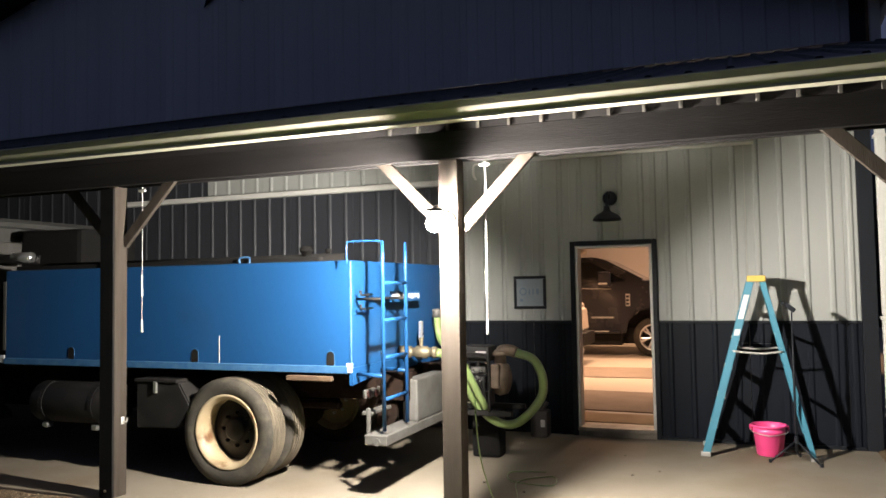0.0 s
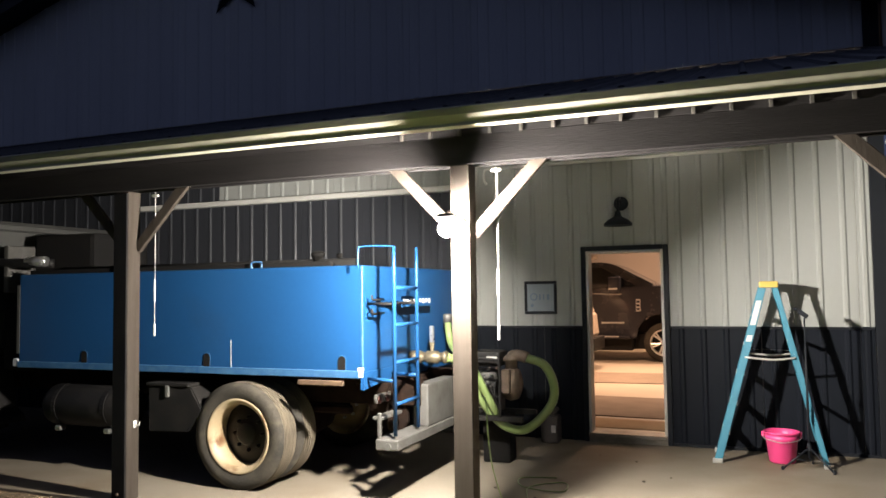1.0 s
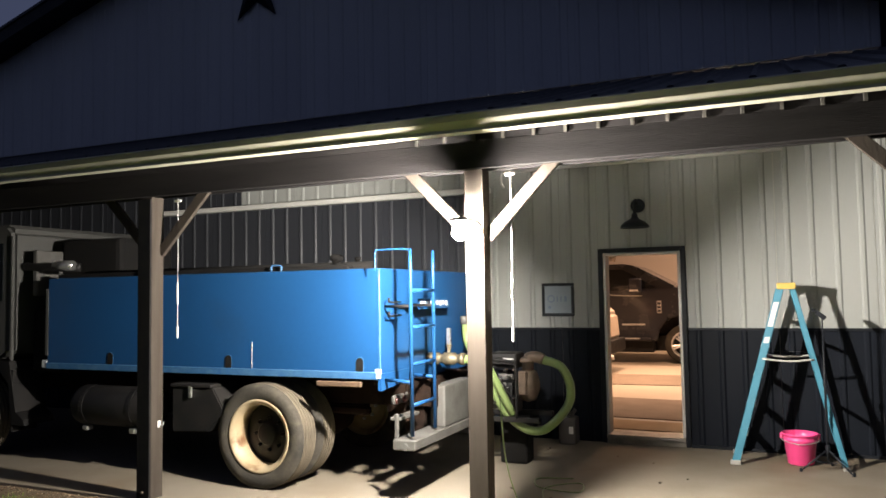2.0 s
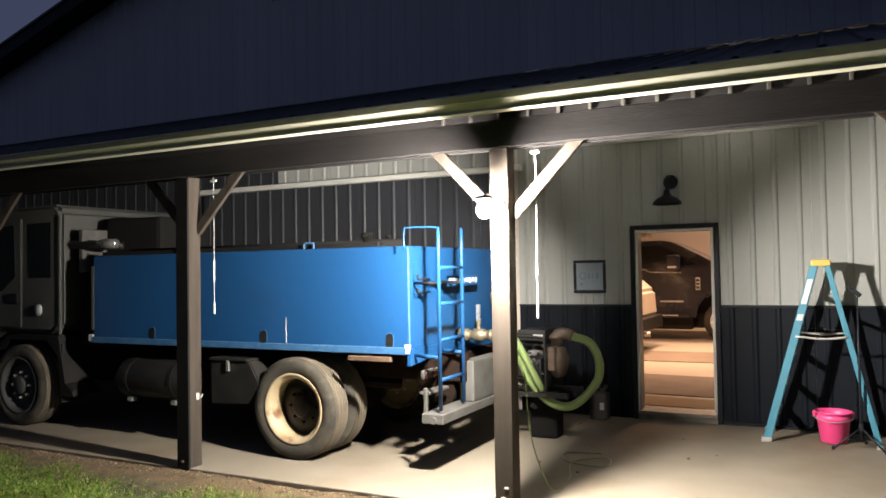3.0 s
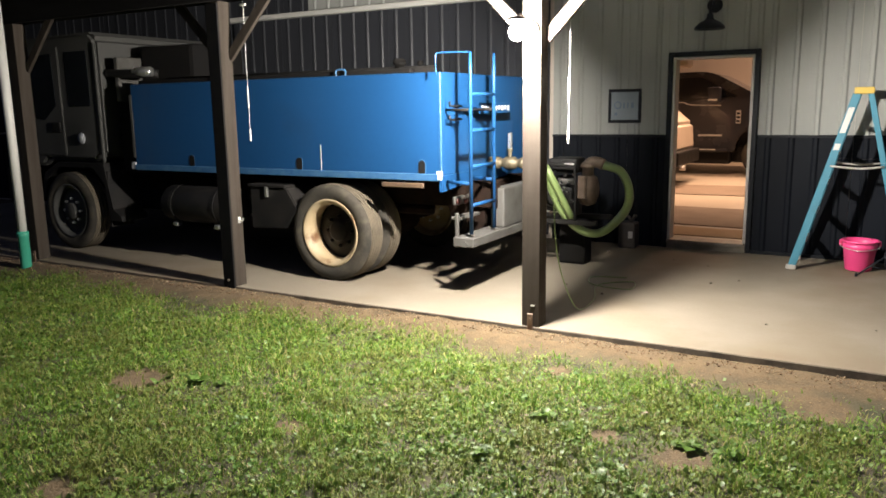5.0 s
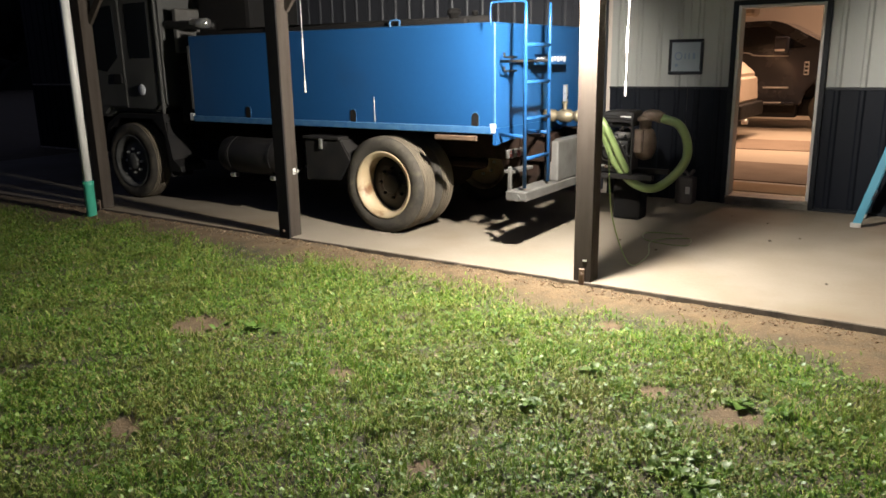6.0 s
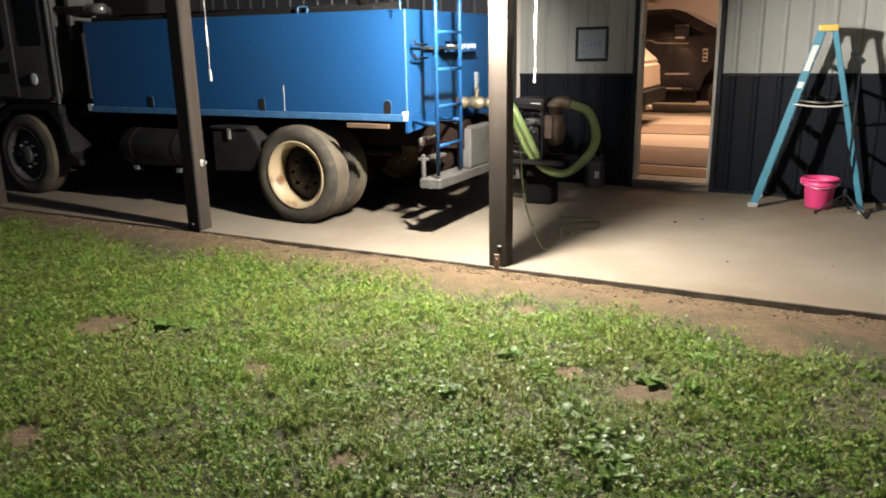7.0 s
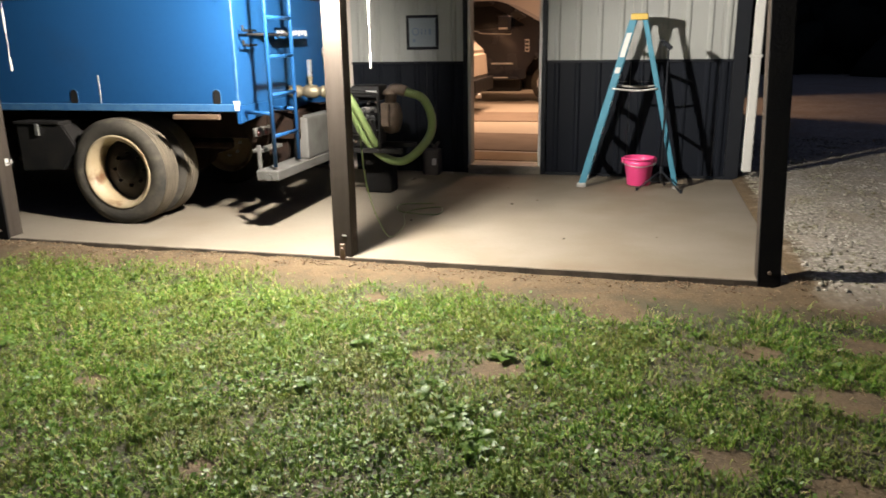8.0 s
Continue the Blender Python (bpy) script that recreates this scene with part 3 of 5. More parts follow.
tp("rear_skirt", prism([(TY0 + 0.0, 0.885), (TY0, 1.03), (TY1, 1.03), (TY1, 0.885), (TY1 - 0.4, 0.92), (TY0 + 0.4, 0.92)], "x", TX1 - 0.02, TX1 + 0.012), M_BLUE, parent=tank, fit=TANK_SET)
tp("corner_cap", box(TX1 - 0.045, TX1 + 0.006, TY0 - 0.012, TY0 + 0.02, TZ0 - 0.01, TZ0 + 0.07, 0.004), M_CHALK, "scraped bare corner", parent=tank, fit=TANK_SET)
tp("corner_bar", box(TX1 - 0.012, TX1 + 0.006, TY0 - 0.006, TY0 + 0.012, TZ0 + 0.07, TZ1 - 0.01, 0.003), M_BLUEEDGE, parent=tank, fit=TANK_SET)
for sx in (-4.34, -2.855, -1.452):
    o = [(0.036 * math.cos(a) + sx + 0.02 * z, 1.098 + z + 0.036 * math.sin(a)) for a, z in [(math.pi * k / 8, 0.03) for k in range(9)] + [(math.pi + math.pi * k / 8, -0.035) for k in range(9)]]
    s = tp("slot", prism(o, "y", TY0 - 0.006, TY0 + 0.02), M_MATTBLACK, "dark oval slot", parent=tank, fit=TANK_SET)
    o2 = [(sx + (u - sx) * 1.12, 1.095 + (v - 1.095) * 1.08) for u, v in o]
    tp("slot_rim", prism(o2, "y", TY0 - 0.003, TY0 + 0.018), M_BLUEEDGE, parent=tank, fit=TANK_SET)
tp("seam", box(-2.59, -2.583, TY0 - 0.003, TY0 + 0.01, 1.04, 1.29, 0.001), M_CHALK, "bare weld scratch", parent=tank, fit=TANK_SET)
tp("front_post", box(TX0 - 0.03, TX0 + 0.012, TY0 - 0.004, TY0 + 0.04, 1.12, 1.82, 0.004), M_CABWHITE, "pale upright strip", parent=tank, fit=TANK_SET)
tp("marker", box(TX0 - 0.07, TX0 + 0.0, TY0 - 0.01, TY0 + 0.03, 0.99, 1.07, 0.006), M_REFLECT, "pale side marker lamp", parent=tank, fit=TANK_SET)
# roof of the tank: dark rolled cover, walkway lip, loops and a vent
tp("top_cover", tube([(TX0 + 0.1, TY0 + 0.45, TZ1 + 0.03), (TX1 - 0.3, TY0 + 0.45, TZ1 + 0.03)], 0.055, 12), M_MATTBLACK, "dark rolled cover on the tank", True, parent=tank, fit=TANK_SET)
tp("top_lip", box(TX0 + 0.05, TX1 - 0.35, TY0 + 0.08, TY0 + 0.16, TZ1 - 0.002, TZ1 + 0.045, 0.006), M_MATTBLACK, parent=tank, fit=TANK_SET)
for lx in (-2.35, -3.9):
    tp("lifting_loop", tube(bend([(lx - 0.05, TY0 + 0.05, TZ1 - 0.01), (lx - 0.05, TY0 + 0.05, TZ1 + 0.05), (lx + 0.05, TY0 + 0.05, TZ1 + 0.05), (lx + 0.05, TY0 + 0.05, TZ1 - 0.01)], 4), 0.009, 6), M_BLUEEDGE, parent=tank, smooth=True, fit=TANK_SET)
tp("vent", lathe([(0.045, 0), (0.045, 0.05), (0.065, 0.055), (0.065, 0.09), (0.04, 0.11), (0.0, 0.11)], "z", (-1.95, TY0 + 0.45, TZ1 + 0.05), 16), M_MATTBLACK, parent=tank, smooth=True, fit=TANK_SET)
tp("vent_cap", lathe([(0.02, 0), (0.02, 0.05), (0.03, 0.05), (0.03, 0.08), (0.0, 0.085)], "z", (-1.75, TY0 + 0.5, TZ1 + 0.05), 12), M_MATTBLACK, parent=tank, smooth=True, fit=TANK_SET)

# ladder with rungs, tie bars and the grab loop over the tank's edge
lad = new("ladder")
lad.parent = truck
lad.matrix_basis = Matrix.Translation((0, 0, 0))
LX, LYA, LYB = -1.02, -2.83, -2.36
tp("rail", tube([(LX, LYA, 0.50), (LX, LYA, 1.95), (LX, LYA, 2.09)], 0.0, 10, radii=[0.018, 0.017, 0.012]), M_BLUE, smooth=True, parent=lad)
tp("rail", tube([(LX, LYB, 0.50), (LX, LYB, 1.95), (LX, LYB, 2.1)], 0.0, 10, radii=[0.018, 0.017, 0.012]), M_BLUE, smooth=True, parent=lad)
for rz in (0.76, 1.105, 1.42, 1.735):
    tp("rung", tube([(LX, LYA, rz), (LX, LYB, rz)], 0.017, 8), M_BLUE, smooth=True, parent=lad)
for ly in (LYA, LYB):
    tp("tie_bar", tube([(LX, ly, 0.955), (TX1 - 0.06, ly + 0.1, 0.955)], 0.017, 8), M_BLUE, smooth=True, parent=lad)
    tp("tie_bar", tube([(LX, ly, 1.6), (TX1 - 0.06, ly + 0.1, 1.6)], 0.013, 8), M_BLACK, smooth=True, parent=lad)
tp("grab_loop", tube(bend([(TX1 - 0.06, TY0 + 0.04, 1.9), (TX1 - 0.06, TY0 + 0.04, 2.06), (TX1 - 0.03, TY0 + 0.06, 2.09), (LX - 0.04, LYA - 0.01, 2.09), (LX, LYA, 2.07)], 5), 0.007, 8), M_BLUE, smooth=True, parent=lad)

# rear face fittings
for hz in (1.515, 1.635):
    tp("hook", tube(bend([(TX1 - 0.08, -2.5, hz), (TX1 - 0.02, -2.52, hz), (TX1 - 0.01, -2.56, hz), (TX1 - 0.01, -2.74, hz), (TX1 - 0.01, -2.76, hz + 0.02), (TX1 - 0.01, -2.76, hz + 0.04)], 4), 0.01, 8), M_BLACK, "black bracket hook", True)
tp("plate_bar", box(TX1 - 0.09, TX1 + 0.05, -2.4, -1.6, 1.59, 1.605, 0.004), M_BLACK)
plate = tp("name_plate", box(TX1 + 0.05, TX1 + 0.06, -2.3, -1.6, 1.56, 1.66, 0.003), M_BLUE, "blue name plate with pale worn marks")
for k in range(9):
    y = -2.27 + k * 0.073
    tp("mark", box(TX1 + 0.0605, TX1 + 0.0625, y, y + 0.05, 1.585 + 0.012 * (k % 2), 1.635, 0.0008), M_CHALK, parent=plate)
# valve and hose stub
vy, vz = -1.79, 1.066
valve = tp("valve", lathe([(0.06, -0.1), (0.06, 0.03), (0.045, 0.03), (0.045, 0.08), (0.062, 0.09), (0.062, 0.2), (0.045, 0.21), (0.045, 0.26), (0.058, 0.26), (0.058, 0.3)], "x", (TX1, vy, vz), 18), M_BRASS, "dull brass ball valve", True)
tp("stem", lathe([(0.02, 0.05), (0.02, 0.12), (0.03, 0.12), (0.03, 0.14)], "z", (TX1 + 0.14, vy, vz), 10), M_BRASS, parent=valve)
tp("handle", box(TX1 + 0.12, TX1 + 0.16, vy - 0.02, vy + 0.02, vz + 0.14, vz + 0.3, 0.006), M_ALLOY, "steel lever handle", parent=valve)

# chassis
for fy in (-2.2, -1.35):
    tp("frame_rail", box(-7.4, -1.05, fy - 0.05, fy + 0.05, 0.66, 0.92, 0.01), M_RUST)
for cx in (-5.0, -3.6, -1.9, -1.35):
    tp("cross_member", box(cx - 0.06, cx + 0.06, -2.15, -1.4, 0.7, 0.88, 0.01), M_RUST)
for cx in (-5.1, -4.4, -3.7, -3.1, -1.75, -1.35):
    tp("bearer", box(cx - 0.04, cx + 0.04, TY0 + 0.12, TY1 - 0.1, 0.92, 1.0, 0.008), M_RUST, fit=TANK_SET)
tp("spring", box(-3.15, -1.75, -2.28, -2.2, 0.56, 0.64, 0.02), M_RUST)
tp("spring", box(-3.15, -1.75, -1.36, -1.28, 0.56, 0.64, 0.02), M_RUST)
tp("hanger", prism([(-1.62, 0.9), (-1.3, 0.9), (-1.38, 0.55), (-1.5, 0.52)], "y", -2.3, -2.26), M_RUST)
tp("hanger", prism([(-1.6, 0.92), (-1.28, 0.92), (-1.32, 0.76), (-1.52, 0.82)], "y", -2.4, -2.37), M_RUST, "rust-brown hanger plate")
tp("rusty_bar", box(-1.95, -1.5, -2.87, -2.83, 0.9, 0.945, 0.006), M_RUSTBAR, "rusty loose bar")
tp("rear_axle", tube([(-2.44, -2.7, 0.47), (-2.44, -0.9, 0.47)], 0.09, 12), M_RUST, smooth=True, fit=ON_AXLES)
tp("differential", lathe([(0.0, -0.2), (0.12, -0.18), (0.2, -0.05), (0.2, 0.05), (0.12, 0.18), (0.0, 0.2)], "x", (-2.44, -1.78, 0.47), 18), M_RUST, smooth=True, fit=ON_AXLES)
tp("prop_shaft", tube([(-2.6, -1.78, 0.5), (-6.0, -1.78, 0.7)], 0.05, 10), M_RUST, smooth=True)


def tyre_profile(r, w, rim_r):
    """Half-round shouldered tyre section with tread grooves, across the axle."""
    h = w / 2
    p = [(rim_r, -h * 0.78), (rim_r + 0.02, -h * 0.86), (r * 0.8, -h), (r * 0.9, -h * 0.97), (r * 0.96, -h * 0.86), (r * 0.985, -h * 0.74)]
    for k in range(5):
        c = -h * 0.62 + k * h * 0.31
        p += [(r, c - h * 0.1), (r, c + h * 0.1)]
        if k < 4:
            p += [(r - 0.012, c + h * 0.125), (r - 0.012, c + h * 0.185)]
    p += [(r * 0.985, h * 0.74), (r * 0.96, h * 0.86), (r * 0.9, h * 0.97), (r * 0.8, h), (rim_r + 0.02, h * 0.86), (rim_r, h * 0.78)]
    return p


def wheel(x, y, z, r, w, dish, material, label):
    """A truck wheel whose outer face looks to -y; dish > 0 sets the disc deep inside."""
    rim_r = r * 0.655
    tyre = tp("wheel", lathe(tyre_profile(r, w, rim_r), "y", (x, y, z), 56, cap=False), M_TYRE, label, True, fit=ON_AXLES)
    h = w / 2
    tread = []
    for k in range(5):
        c = -h * 0.62 + k * h * 0.31
        tread += [(r + 0.0015, c - h * 0.1), (r + 0.0015, c + h * 0.1)]
        if k < 4:
            tread += [(r - 0.0105, c + h * 0.125), (r - 0.0105, c + h * 0.185)]
    tp("tread", lathe(tread, "y", (x, y, z), 56, cap=False), M_TREAD, "dusty grooved tread", True, parent=tyre, fit=ON_AXLES)
    barrel = [(rim_r + 0.022, -h * 0.9), (rim_r + 0.016, -h * 0.95), (rim_r + 0.0, -h * 0.93), (rim_r - 0.012, -h * 0.8), (rim_r - 0.03, -h * 0.7), (rim_r - 0.035, h * 0.5), (rim_r - 0.01, h * 0.9), (rim_r + 0.02, h * 0.9)]
    tp("rim", lathe(barrel, "y", (x, y, z), 48, cap=False), material, "", True, parent=tyre, fit=ON_AXLES)
    d = -h * 0.7 + dish
    disc = [(rim_r - 0.03, d + 0.03), (rim_r * 0.85, d + 0.035), (rim_r * 0.6, d), (rim_r * 0.5, d - 0.005), (0.1, d - 0.005), (0.1, d - 0.05), (0.085, d - 0.06), (0.0, d - 0.06)]
    tp("disc", lathe(disc, "y", (x, y, z), 40, cap=False), M_HUB if dish > 0.1 else material, "", True, parent=tyre, fit=ON_AXLES)
    for k in range(8):
        a = 2 * math.pi * k / 8
        tp("wheel_nut", lathe([(0.017, d + 0.005), (0.017, d - 0.03), (0.008, d - 0.045)], "y", (x + 0.145 * math.cos(a), y, z + 0.145 * math.sin(a)), 6), M_HUB if dish > 0.1 else M_ALLOY, parent=tyre, fit=ON_AXLES)
    return tyre


WR = 0.465
wheel(-2.405, -2.98, WR, WR, 0.26, 0.15, M_RIM, "dual rear wheel with a cream rusted rim")
wheel(-2.405, -2.66, WR, WR, 0.26, 0.02, M_RIM, "inner dual rear wheel")
wheel(-2.445, -0.72, WR, WR, 0.26, 0.15, M_RIM, "dual rear wheel with a cream rusted rim")
wheel(-2.445, -1.04, WR, WR, 0.26, 0.02, M_RIM, "inner dual rear wheel")
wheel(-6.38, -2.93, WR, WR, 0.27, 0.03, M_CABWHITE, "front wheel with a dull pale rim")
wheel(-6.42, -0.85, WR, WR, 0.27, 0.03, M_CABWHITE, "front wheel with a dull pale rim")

# rear step bar, upright and grey ballast box
step = tp("step_bar", box(-1.18, -0.97, -2.89, -0.75, 0.39, 0.475, 0.008), M_STEELGREY, "weathered grey steel step bar")
tp("end_upright", box(-1.197, -1.165, -2.82, -2.785, 0.37, 0.68, 0.006), M_STEELGREY, parent=step)
tp("end_cap", lathe([(0.03, -2.905), (0.03, -2.88)], "y", (-1.06, 0, 0.42), 12), M_STEELGREY, parent=step)
for cy in (-2.2, -1.35):
    tp("step_bracket", box(-1.4, -1.2, cy, cy + 0.06, 0.42, 0.72, 0.008), M_RUST, parent=step)
tp("ballast_box", box(-1.13, -0.98, -2.22, -1.5, 0.475, 0.86, 0.02, seg=2), M_STEELGREY, "grey steel tool box")
tp("step_plank", box(-1.3, -1.2, -2.7, -2.3, 0.6, 0.63, 0.006), M_STEELGREY, "grey steel step plank")
tp("lamp_bracket", box(-1.34, -1.31, -2.6, -2.3, 0.72, 0.8, 0.008), M_STEELGREY)
M_REDLENS = mat("dull_red_lens", (0.04, 0.008, 0.006), 0.35)
for ly in (-2.54, -2.4):
    tp("tail_lamp", lathe([(0.0, 0.02), (0.03, 0.015), (0.035, 0.0)], "x", (-1.31, ly, 0.75), 16), M_REDLENS, "dull red tail lamp", True)

# fuel tank, battery box, straps
ft = tp("fuel_tank", lathe([(0.0, -5.04), (0.17, -5.04), (0.2, -5.0), (0.21, -4.97), (0.21, -4.05), (0.2, -4.02), (0.17, -3.99), (0.0, -3.99)], "x", (0, -2.66, 0.585), 28), M_BLACK, "dusty black cylindrical fuel tank", True)
for sx in (-4.85, -4.2):
    tp("strap", lathe([(0.216, sx - 0.025), (0.216, sx + 0.025), (0.209, sx + 0.025), (0.209, sx - 0.025)], "x", (0, -2.66, 0.585), 28, cap=False), M_BLACK, parent=ft)
    tp("strap_bolt", box(sx - 0.05, sx + 0.03, -2.8, -2.72, 0.335, 0.385, 0.01), M_ALLOY, parent=ft)
bx = tp("battery_box", prism([(-3.62, 0.40), (-3.62, 0.84), (-3.12, 0.84), (-2.98, 0.62), (-3.02, 0.57), (-3.16, 0.42)], "y", -2.86, -2.4, bevel=0.012), M_BLACK, "dented black battery box")
tp("lid", box(-3.63, -3.13, -2.88, -2.39, 0.84, 0.87, 0.006), M_BLACK, parent=bx)
tp("latch", box(-3.4, -3.36, -2.885, -2.86, 0.74, 0.85, 0.005), M_ALLOY, parent=bx)

# cab
CX0, CX1 = -7.75, -5.82
side = [(CX0 + 0.02, 1.02), (CX0, 1.5), (CX0 + 0.25, 2.4), (CX0 + 0.4, 2.53), (CX1 - 0.1, 2.55), (CX1, 2.47), (CX1, 1.12), (-5.9, 1.12), (-6.0, 1.06), (-6.9, 1.06), (-7.0, 0.98)]
cab = tp("cab", prism(side, "y", -2.92, -0.72, bevel=0.045), M_CABWHITE, "white cab-over cab in a colour darkened for shade", fit=TANK_SET)
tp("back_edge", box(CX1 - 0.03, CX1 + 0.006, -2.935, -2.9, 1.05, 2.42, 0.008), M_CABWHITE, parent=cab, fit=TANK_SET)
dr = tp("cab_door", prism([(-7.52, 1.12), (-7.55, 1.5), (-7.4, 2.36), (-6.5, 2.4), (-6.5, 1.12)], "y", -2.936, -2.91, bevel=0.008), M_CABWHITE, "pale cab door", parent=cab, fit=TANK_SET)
tp("door_glass", prism([(-7.42, 1.62), (-7.3, 2.3), (-6.62, 2.33), (-6.6, 1.72), (-6.85, 1.55)], "y", -2.943, -2.93), M_GLASS, "dark side window", parent=cab, fit=TANK_SET)
tp("rear_side_glass", prism([(-6.38, 1.7), (-6.38, 2.34), (-5.98, 2.34), (-5.98, 1.7)], "y", -2.926, -2.91, bevel=0.005), M_GLASS, "dark rear side window", parent=cab, fit=TANK_SET)
tp("door_handle", box(-6.72, -6.55, -2.955, -2.93, 1.4, 1.52, 0.008), M_BLACK, parent=cab, fit=TANK_SET)
tp("badge", lathe([(0.0, -2.96), (0.05, -2.958), (0.07, -2.94)], "y", (-6.18, 0, 1.33), 16), M_REFLECT, "pale round side lamp", True, parent=cab, fit=TANK_SET)
tp("windscreen", prism([(CX0 + 0.03, 1.6), (CX0 + 0.24, 2.36), (CX0 + 0.27, 2.36), (CX0 + 0.06, 1.6)], "y", -2.8, -0.85), M_GLASS, parent=cab, fit=TANK_SET)
fd = tp("fender", prism([(-7.1, 0.55), (-6.98, 0.9), (-6.7, 1.04), (-5.85, 1.04), (-5.74, 0.5), (-5.62, 0.42), (-5.6, 0.36), (-5.8, 0.36), (-5.86, 0.8), (-6.05, 0.98), (-6.7, 0.98), (-6.92, 0.85), (-7.04, 0.55)], "y", -2.93, -2.55), M_BLACK, "black front wheel arch", fit=TANK_SET)
tp("mud_flap", box(-5.83, -5.8, -2.92, -2.6, 0.28, 0.95, 0.005), M_BLACK, parent=fd, fit=TANK_SET)
tp("bumper", box(-7.85, -7.6, -2.9, -0.75, 0.5, 0.95, 0.03), M_BLACK, fit=TANK_SET)
# air intake, muffler box and bracket behind the cab
tp("air_box", box(-5.6, -4.7, -2.5, -1.7, 1.75, 2.38, 0.06, seg=2), M_MATTBLACK, "dark air cleaner box behind the cab", fit=TANK_SET)
tp("air_pipe", tube(bend([(-5.78, -2.8, 2.08), (-5.5, -2.82, 2.06), (-5.2, -2.8, 2.05), (-5.05, -2.7, 2.05)], 4), 0.05, 10), M_BLACK, "", True, fit=TANK_SET)
tp("pipe_clamp", tube([(-5.3, -2.81, 2.07), (-5.05, -2.8, 2.07)], 0.055, 10), M_ALLOY, "bright pipe clamp", True, fit=TANK_SET)
tp("bracket_plate", box(-5.62, -5.55, -2.84, -2.5, 1.75, 2.25, 0.01), M_STEELGREY, fit=TANK_SET)
tp("stack_box", box(-5.72, -5.3, -2.75, -1.2, 0.92, 1.6, 0.02), M_MATTBLACK, "dark gear between cab and tank", fit=TANK_SET)

# ---- pump and hoses ----
hose2 = None
pump = thing("water_pump", "black engine-driven water pump on a steel skid behind the truck", "pump", (-0.65, -1.2, 0))


def lp(root, name, bm, material, label="", smooth=False, parent=None):
    """A part given in world places under a thing that stands at root."""
    # pump and hoses share the truck body's fit to the camera's view
    if root in (pump, hose2):
        turn(bm, BODY_SET)
    turn(bm, Matrix.Translation(-root.location))
    return part(name, bm, material, parent or root, label, smooth)


M_CAST = mat("brown_cast_iron", (0.142, 0.106, 0.0781), 0.6, 0.5, (0.071, 0.0497, 0.0355), 14, 0.8)
M_LABEL = mat("white_label", (0.532, 0.525, 0.497), 0.5)
# support block added, black like the shadow beneath the pump
lp(pump, "base_box", box(-0.86, -0.56, -1.08, -0.84, -0.069, 0.42, 0.03, seg=2), M_MATTBLACK, "black block filling the shadow under the pump")
for py in (-1.42, -0.92):
    lp(pump, "skid_rail", box(-1.02, -0.32, py - 0.025, py + 0.025, 0.42, 0.47, 0.004), M_BLACK)
lp(pump, "engine_block", box(-0.98, -0.62, -1.35, -1.0, 0.47, 0.8, 0.03, seg=2), M_BLACK)
for k in range(6):
    lp(pump, "cooling_fin", box(-0.94, -0.66, -1.375, -1.35, 0.53 + k * 0.042, 0.545 + k * 0.042, 0.002), M_ALLOY)
lp(pump, "flywheel_cover", lathe([(0.0, -1.42), (0.1, -1.42), (0.14, -1.39), (0.15, -1.34)], "y", (-0.8, 0, 0.68), 24), M_BLACK, smooth=True)
af = lp(pump, "air_filter", box(-0.9, -0.58, -1.32, -1.02, 0.93, 1.09, 0.04, seg=2), M_BLACK, "black air filter box")
lp(pump, "air_filter_label", box(-0.72, -0.61, -1.325, -1.319, 1.01, 1.04, 0.001), M_LABEL, "white label", parent=af)
lp(pump, "muffler", tube([(-0.95, -1.1, 0.83), (-0.68, -1.1, 0.83)], 0.07, 12), M_STEELGREY, smooth=True)
lp(pump, "volute", lathe([(0.0, -0.6), (0.08, -0.6), (0.15, -0.56), (0.17, -0.5), (0.15, -0.43), (0.08, -0.4), (0.0, -0.4)], "x", (0, -1.2, 0.76), 24), M_CAST, "brown cast pump housing", True)
lp(pump, "outlet", lathe([(0.06, 0.88), (0.06, 0.99), (0.08, 0.99), (0.08, 1.02), (0.05, 1.05)], "z", (-0.5, -1.2, 0), 16), M_CAST, smooth=True)
lp(pump, "elbow", tube(bend([(-0.5, -1.2, 1.0), (-0.48, -1.2, 1.04), (-0.4, -1.2, 1.045), (-0.33, -1.2, 1.02)], 4), 0.058, 12), M_CAST, smooth=True)
lp(pump, "face_plate", box(-0.55, -0.46, -1.4, -1.33, 0.68, 0.92, 0.012), M_CAST)
random.seed(5)
for k in range(46):
    fx, fz = random.uniform(-0.99, -0.58), random.uniform(0.5, 0.95)
    g = random.uniform(0.008, 0.024)
    lp(pump, "fitting", lathe([(g, -1.36), (g, -1.37 - g), (0.4 * g, -1.385 - g)], "y", (fx, 0, fz), 8), random.choice((M_ALLOY, M_CAST, M_BLACK, M_BLACK)), smooth=False)
lp(pump, "fuel_line", tube(bend([(-0.95, -1.38, 0.9), (-0.88, -1.42, 0.78), (-0.74, -1.41, 0.82), (-0.64, -1.4, 0.7), (-0.6, -1.38, 0.56)], 6), 0.008, 8), M_BLACK, smooth=True)
lp(pump, "starter_cup", lathe([(0.07, -1.46), (0.085, -1.45), (0.09, -1.42), (0.06, -1.42)], "y", (-0.8, 0, 0.68), 20, cap=False), M_STEELGREY, smooth=True)
lp(pump, "frame_tube", tube(bend([(-1.0, -1.44, 0.46), (-1.0, -1.45, 0.95), (-0.94, -1.45, 1.02), (-0.6, -1.45, 1.02), (-0.55, -1.45, 0.95), (-0.55, -1.44, 0.46)], 5), 0.014, 8), M_BLACK, "black tubular guard frame", smooth=True)

